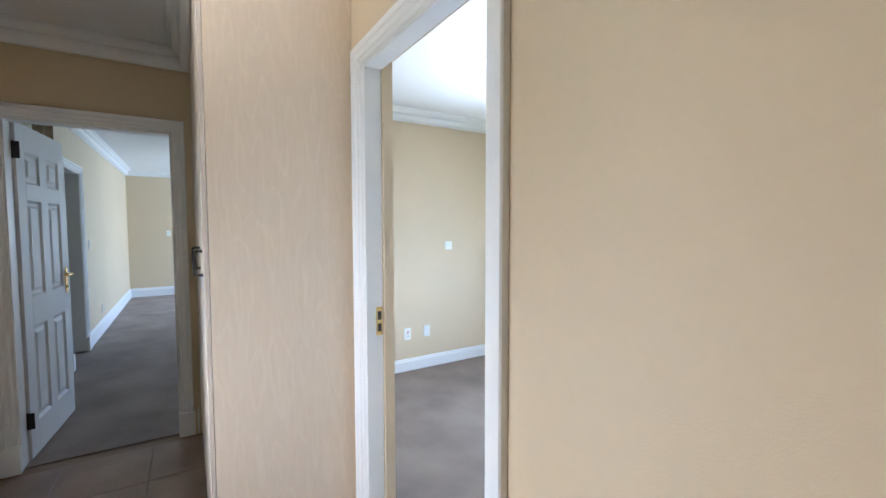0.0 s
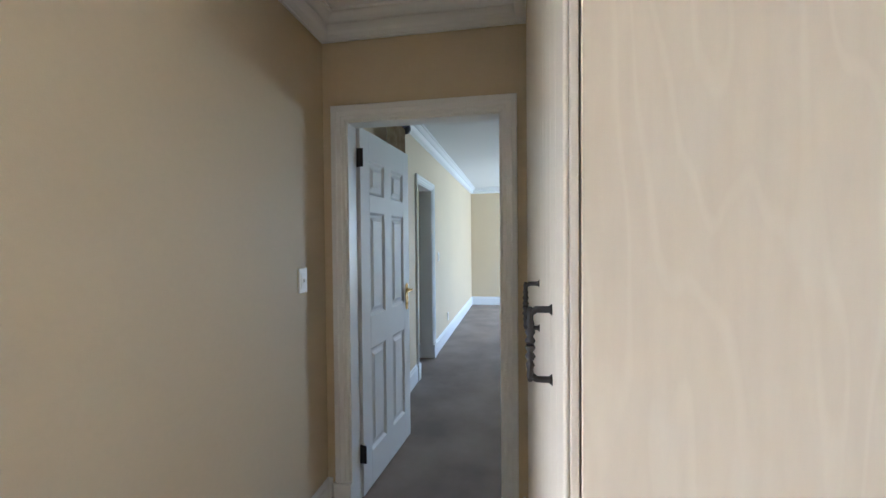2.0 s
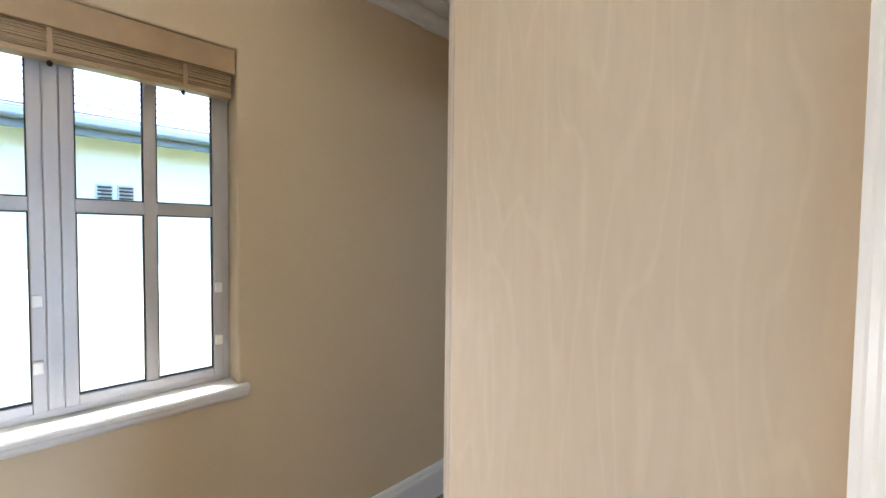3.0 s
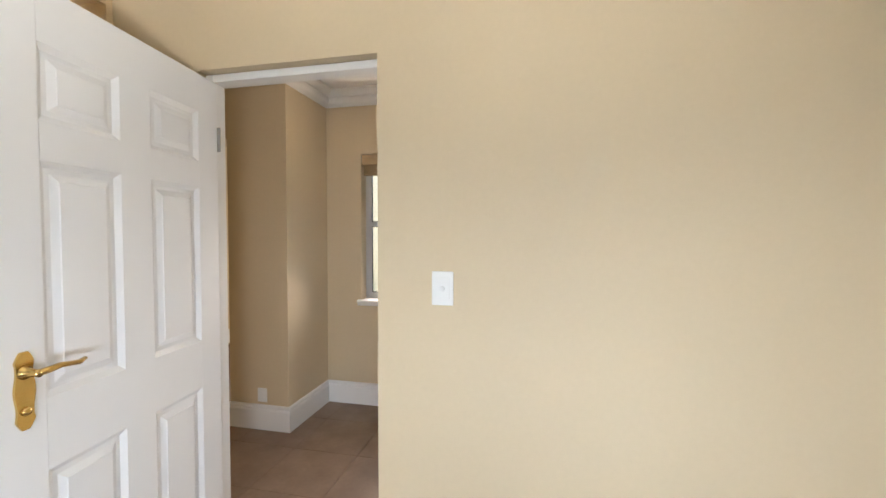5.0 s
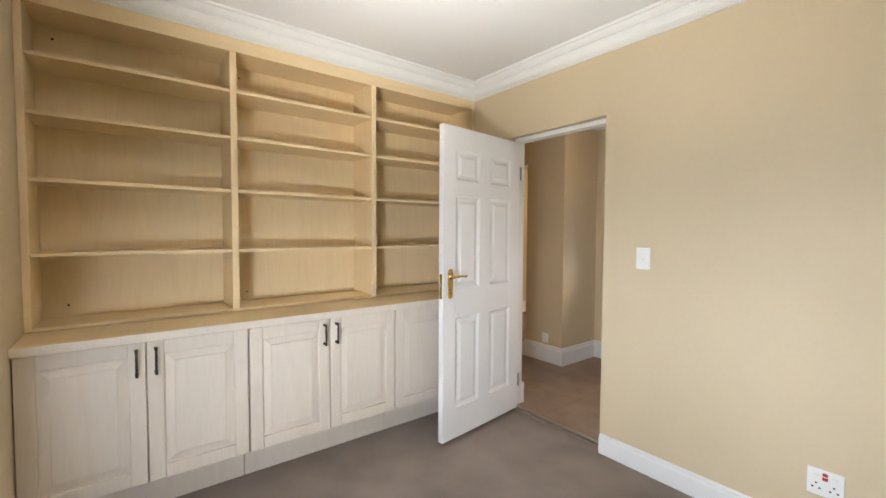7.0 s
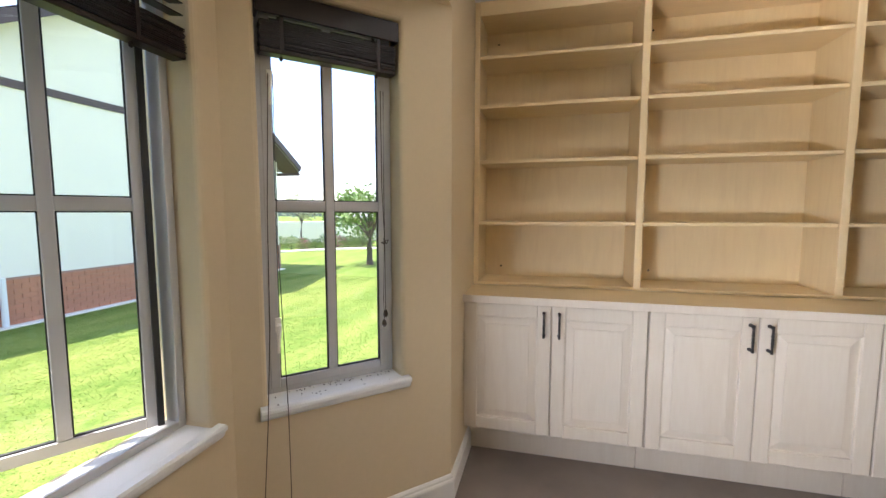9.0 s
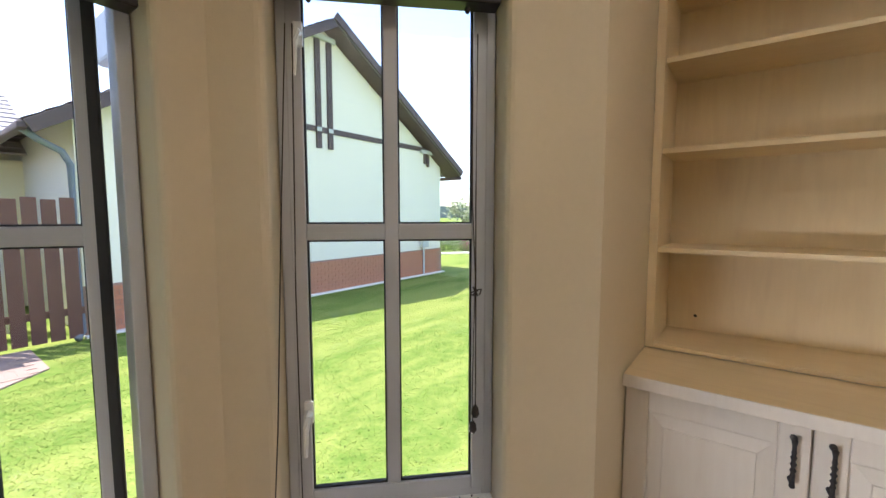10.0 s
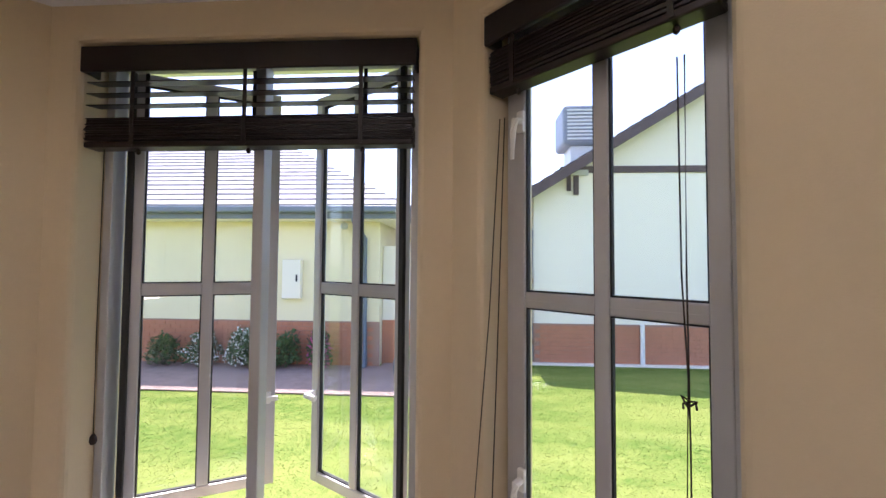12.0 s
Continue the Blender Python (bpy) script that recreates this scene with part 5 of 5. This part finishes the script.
edging = thing("bed_edging", "low pale stone edging curving round the flower bed", "garden edging")
part("kerb", tube(bmesh.new(), [(-14.3, -16.0, GZ + 0.03), (-15.0, -14.9, GZ + 0.03), (-16.2, -13.8, GZ + 0.03), (-17.3, -12.7, GZ + 0.03), (-18.0, -11.6, GZ + 0.03), (-18.6, -10.4, GZ + 0.03)], 0.07, 8), RENDERWALL, edging, smooth=True)
bath = thing("boundary_wall", "pale rendered boundary wall behind the garden", "garden wall")
part("wall_panel", boxes(((-8, -0.15, GZ), (8, 0.15, 0.72)), bevel=0.02), RENDERWALL, bath, m=pose(-20.8, -17.6, 0, 0, 0, -47))
red = thing("brick_house", "distant low red brick house with a grey roof", "house")
part("house_wall", boxes(((-34, -18, GZ - 1), (-27, -10.5, 0.9))), BRICK, red)
roof_slope(red, (-26.6, -18.4, 0.9), (-26.6, -10.1, 0.9), (-30.5, -11.5, 2.4), (-30.5, -17, 2.4), 10, ROOF)
part("window", boxes(((-27.0, -14.6, -0.1), (-26.95, -13.0, 0.6))), WHITE, red)
# distance haze is put into the hill's blue-grey colour
HILL = material("haze_tinted_hill", (0.20, 0.25, 0.25), 0.95, vary=0.5, scale=0.02)
bm = bmesh.new()
ring = []
for k in range(41):
    a = radians(150 + 160 * k / 40)
    h = 6 + 5 * noise.noise(Vector((k * 0.35, 3, 0))) + 2 * noise.noise(Vector((k * 1.1, 7, 0)))
    ring.append([bm.verts.new((210 * math.cos(a), 210 * math.sin(a), z)) for z in (GZ - 1, h)] + [bm.verts.new((300 * math.cos(a), 300 * math.sin(a), h * 1.3))])
for p, q in zip(ring, ring[1:]):
    bm.faces.new((p[0], q[0], q[1], p[1]))
    bm.faces.new((p[1], q[1], q[2], p[2]))
tagged(part("backdrop_hill", bm, HILL), "low hill on the horizon with haze put into its colour", "hill", kind="structure")

shrub("planter_herbs", "green herbs growing in the planter box", 1.75, -10.1, GZ + 0.25, 0.30, 0.22, 420, LEAF2, None, 77)

# house seen from the hall window
ann = thing("annex_house", "sunlit white house wall with pale blue gutter", "house")
part("house_wall", boxes(((-0.45, 6.4, GZ), (9.0, 8.0, 2.62))), RENDERWALL, ann)
part("fascia", boxes(((-0.45, 5.98, 2.42), (9.0, 6.03, 2.62)), bevel=0.005), GUTTER, ann)
part("gutter", boxes(((-0.45, 5.86, 2.50), (9.0, 5.98, 2.62)), bevel=0.03), GUTTER, ann)
roof_slope(ann, (-0.45, 5.86, 2.62), (9.0, 5.86, 2.62), (9.0, 8.6, 4.1), (-0.45, 8.6, 4.1), 10, ROOF)
for x in (0.90, 1.10):
    v = part("vent", boxes(((x, 6.36, 1.76), (x + 0.16, 6.40, 1.96)), bevel=0.003), GREYMETAL, ann, "grey louvred wall vent")
    for k in range(4):
        part("vent_slat", boxes(((x + 0.015, 6.335, 1.785 + 0.042 * k), (x + 0.145, 6.36, 1.805 + 0.042 * k))), DARK_FILL, v)

# ---- curtain behind the hall end door ----
CURT = material("patterned_beige_curtain", (0.45, 0.36, 0.24), 0.9, vary=0.8, scale=14, tint=(0.24, 0.17, 0.10))
rod = thing("curtain_rod", "black curtain rod with a ball finial", "curtain rod")
part("rod", tube(bmesh.new(), [(2.66, 1.64, 2.375), (3.80, 1.64, 2.375)], 0.014, 10), IRON, rod)
part("finial", lathe(bmesh.new(), [(0.014, 0), (0.03, 0.01), (0.046, 0.04), (0.046, 0.06), (0.03, 0.09), (0.008, 0.105)], 16, Matrix.Translation((3.78, 1.64, 2.375)) @ Matrix.Rotation(radians(90), 4, "Y")), IRON, rod, smooth=True)
part("bracket", boxes(((3.68, 1.64, 2.36), (3.70, 1.735, 2.39))), IRON, rod)
for x0, x1 in ((3.40, 3.72),):
    bm = bmesh.new()
    top, bot = [], []
    for k in range(41):
        x = x0 + (x1 - x0) * k / 40
        y = 1.64 + 0.03 * math.sin(k * 1.05)
        top.append(bm.verts.new((x, y, 2.34)))
        bot.append(bm.verts.new((x, y * 1.0, 2.06)))
    for k in range(40):
        bm.faces.new((top[k], top[k + 1], bot[k + 1], bot[k]))
    ob = tagged(part("curtain_pelmet", bm, CURT), "gathered patterned beige curtain heading on the rod", "curtain")
    so = ob.modifiers.new("thick", "SOLIDIFY")
    so.thickness = 0.004
wl = window_case("window_5", pose(2.72, 1.735, 0.9), 0.62, 1.2, 0.06, "bright window behind the open hall end door")
light_grid(wl, 0.024, 0.596, 0.024, 1.176, 0.058, 0.8)

# ---- blind cords ----
a1, b1 = Vector(BAY_A), Vector(BAY_B)


def on_bay(s, off, z):
    x, y = along(BAY_A, BAY_B, s, off)
    return x, y, z


s_r, s_l = W1[0] + 0.068, W1[1] - 0.02
pull_cord("blind_cord", [on_bay(s_r, 0.012, 1.78), on_bay(s_r + 0.002, 0.012, 1.4), on_bay(s_r, 0.012, 1.1), on_bay(s_r, 0.012, 0.905)], "dark cord pair knotted beside the narrow window", knot=on_bay(s_r, 0.012, 1.19))
pull_cord("blind_cord", [on_bay(s_r + 0.012, 0.012, 1.78), on_bay(s_r + 0.010, 0.012, 1.4), on_bay(s_r + 0.002, 0.012, 1.225), on_bay(s_r + 0.008, 0.012, 0.95), on_bay(s_r + 0.006, 0.012, 0.865)], "dark cord with wooden tassel beside the narrow window")
pull_cord("blind_cord", [on_bay(s_l - 0.02, 0.02, 1.78), on_bay(s_l, 0.005, 1.3), on_bay(s_l + 0.01, -0.03, 0.9), on_bay(s_l + 0.03, -0.045, 0.55), on_bay(s_l + 0.05, -0.06, 0.3), on_bay(s_l + 0.09, -0.07, 0.12)], "long dark cord hanging past the sill", toggle=False)
pull_cord("blind_cord", [on_bay(s_l - 0.035, 0.02, 1.78), on_bay(s_l - 0.03, 0.0, 1.2), on_bay(s_l - 0.04, -0.042, 0.60), on_bay(s_l - 0.04, -0.05, 0.3), on_bay(s_l - 0.03, -0.05, 0.10)], "dark tilt cord hanging in front of the sill", toggle=False)
x3, y3 = along(BAY_C, BAY_D, W3[0] + 0.06, -0.05)
pull_cord("blind_cord", [(x3, y3, 1.78), (x3 - 0.02, y3, 0.9), (x3 - 0.05, y3 + 0.02, 0.5), (x3 - 0.16, y3 + 0.10, 0.10)], "long dark cord hanging in the bay", toggle=False)
x2, y2 = along(BAY_B, BAY_C, W2[1] - 0.06, 0.03)
pull_cord("blind_cord", [(x2, y2, 1.78), (x2 + 0.002, y2, 1.2), (x2, y2, 0.92)], "dark cord with wooden tassel by the open window")

# ---- lawn blades ----
rng = np.random.default_rng(4)
n = 200000
bx = rng.uniform(-9.5, 6.5, n)
by = -10.8 + 6.9 * rng.random(n) ** 1.3
keep_it = (by < -3.95) & ~((bx > -0.1) & (by < -8.58 - 0.6 * np.clip(1.2 - bx, 0, 1.2)))
bx, by = bx[keep_it], by[keep_it]
n = len(bx)
ang_ = rng.uniform(0, 2 * np.pi, n)
hgt = rng.uniform(0.004, 0.012, n)
wid = rng.uniform(0.004, 0.009, n)
lean = rng.uniform(-0.025, 0.025, (n, 2))
co = np.zeros((n, 3, 3), dtype=np.float32)
co[:, 0] = np.stack([bx - wid * np.cos(ang_), by - wid * np.sin(ang_), np.full(n, GZ)], 1)
co[:, 1] = np.stack([bx + wid * np.cos(ang_), by + wid * np.sin(ang_), np.full(n, GZ)], 1)
co[:, 2] = np.stack([bx + lean[:, 0], by + lean[:, 1], GZ + hgt], 1)
me = bpy.data.meshes.new("lawn_grass")
me.from_pydata(co.reshape(-1, 3).tolist(), [], np.arange(3 * n).reshape(-1, 3).tolist())
me.materials.append(BLADE)
tagged(share("lawn_grass", me), "short mown grass blades on the lawn", "grass", kind="stuff")

# ---- pieces of floors and plinths ----
hall_floor = bpy.data.objects["floor_hall"]
TS = 0.445
tile_me = mesh_of("tile", boxes(((0.0015, 0.0015, 0.0), (TS - 0.0015, TS - 0.0015, 0.010)), bevel=0.001, seg=1), TILE)
for i in range(-7, 6):
    for j in range(0, 12):
        x, y = 0.20 + i * TS, 0.053 + j * TS
        if x > 2.1 or x < -2.75 or (y > 1.75 and x > -0.75) or y > 5.0:
            continue
        share("tile", tile_me, hall_floor, pose(x, y, -0.0115))
brick_face(gable, GX0, GX1, GY + 0.018, GZ + 0.04, 0.215, 300)
brick_face(yel, YX0, 8.0, YY + 0.018, GZ + 0.02, 0.27, 0)
PL, PW = 0.20, 0.10
pv = mesh_of("paver", boxes(((0.002, 0.002, 0), (PL - 0.002, PW - 0.002, 0.008))), PAVER)
cnt = 0
rest = bmesh.new()
for i in range(40):
    for j in range(18):
        x, y = 0.1 + i * PL + (PL / 2 if j % 2 else 0), -10.40 + j * PW
        if x < 1.2 and y > -9.6 + (x / 1.2) * 0.7:
            continue
        if cnt < 280 and y > -9.9:
            share("paver", pv, pav, pose(x, y, GZ + 0.018))
            cnt += 1
        else:
            box(rest, (x + 0.002, y + 0.002, GZ + 0.018), (x + PL - 0.002, y + PW - 0.002, GZ + 0.026))
tagged(part("paver_rest", rest, PAVER, pav), kind="stuff")

# dead insects and grit on the near sill
bits = bmesh.new()
rb = random.Random(12)
for k in range(46):
    sx, oy = rb.uniform(W1[0] + 0.03, W1[1] - 0.03), rb.choice((rb.uniform(0.06, 0.09), rb.uniform(-0.02, 0.09)))
    px, py, pz = on_bay(sx, oy, SILL_Z + 0.007)
    r = rb.uniform(0.001, 0.0028)
    box(bits, (px - r, py - r * 0.6, pz - 0.0005), (px + r, py + r * 0.6, pz + 0.0016))
tagged(part("sill_grit", bits, CORD), "dark specks of grit and dead insects on the sill", "debris", kind="stuff")
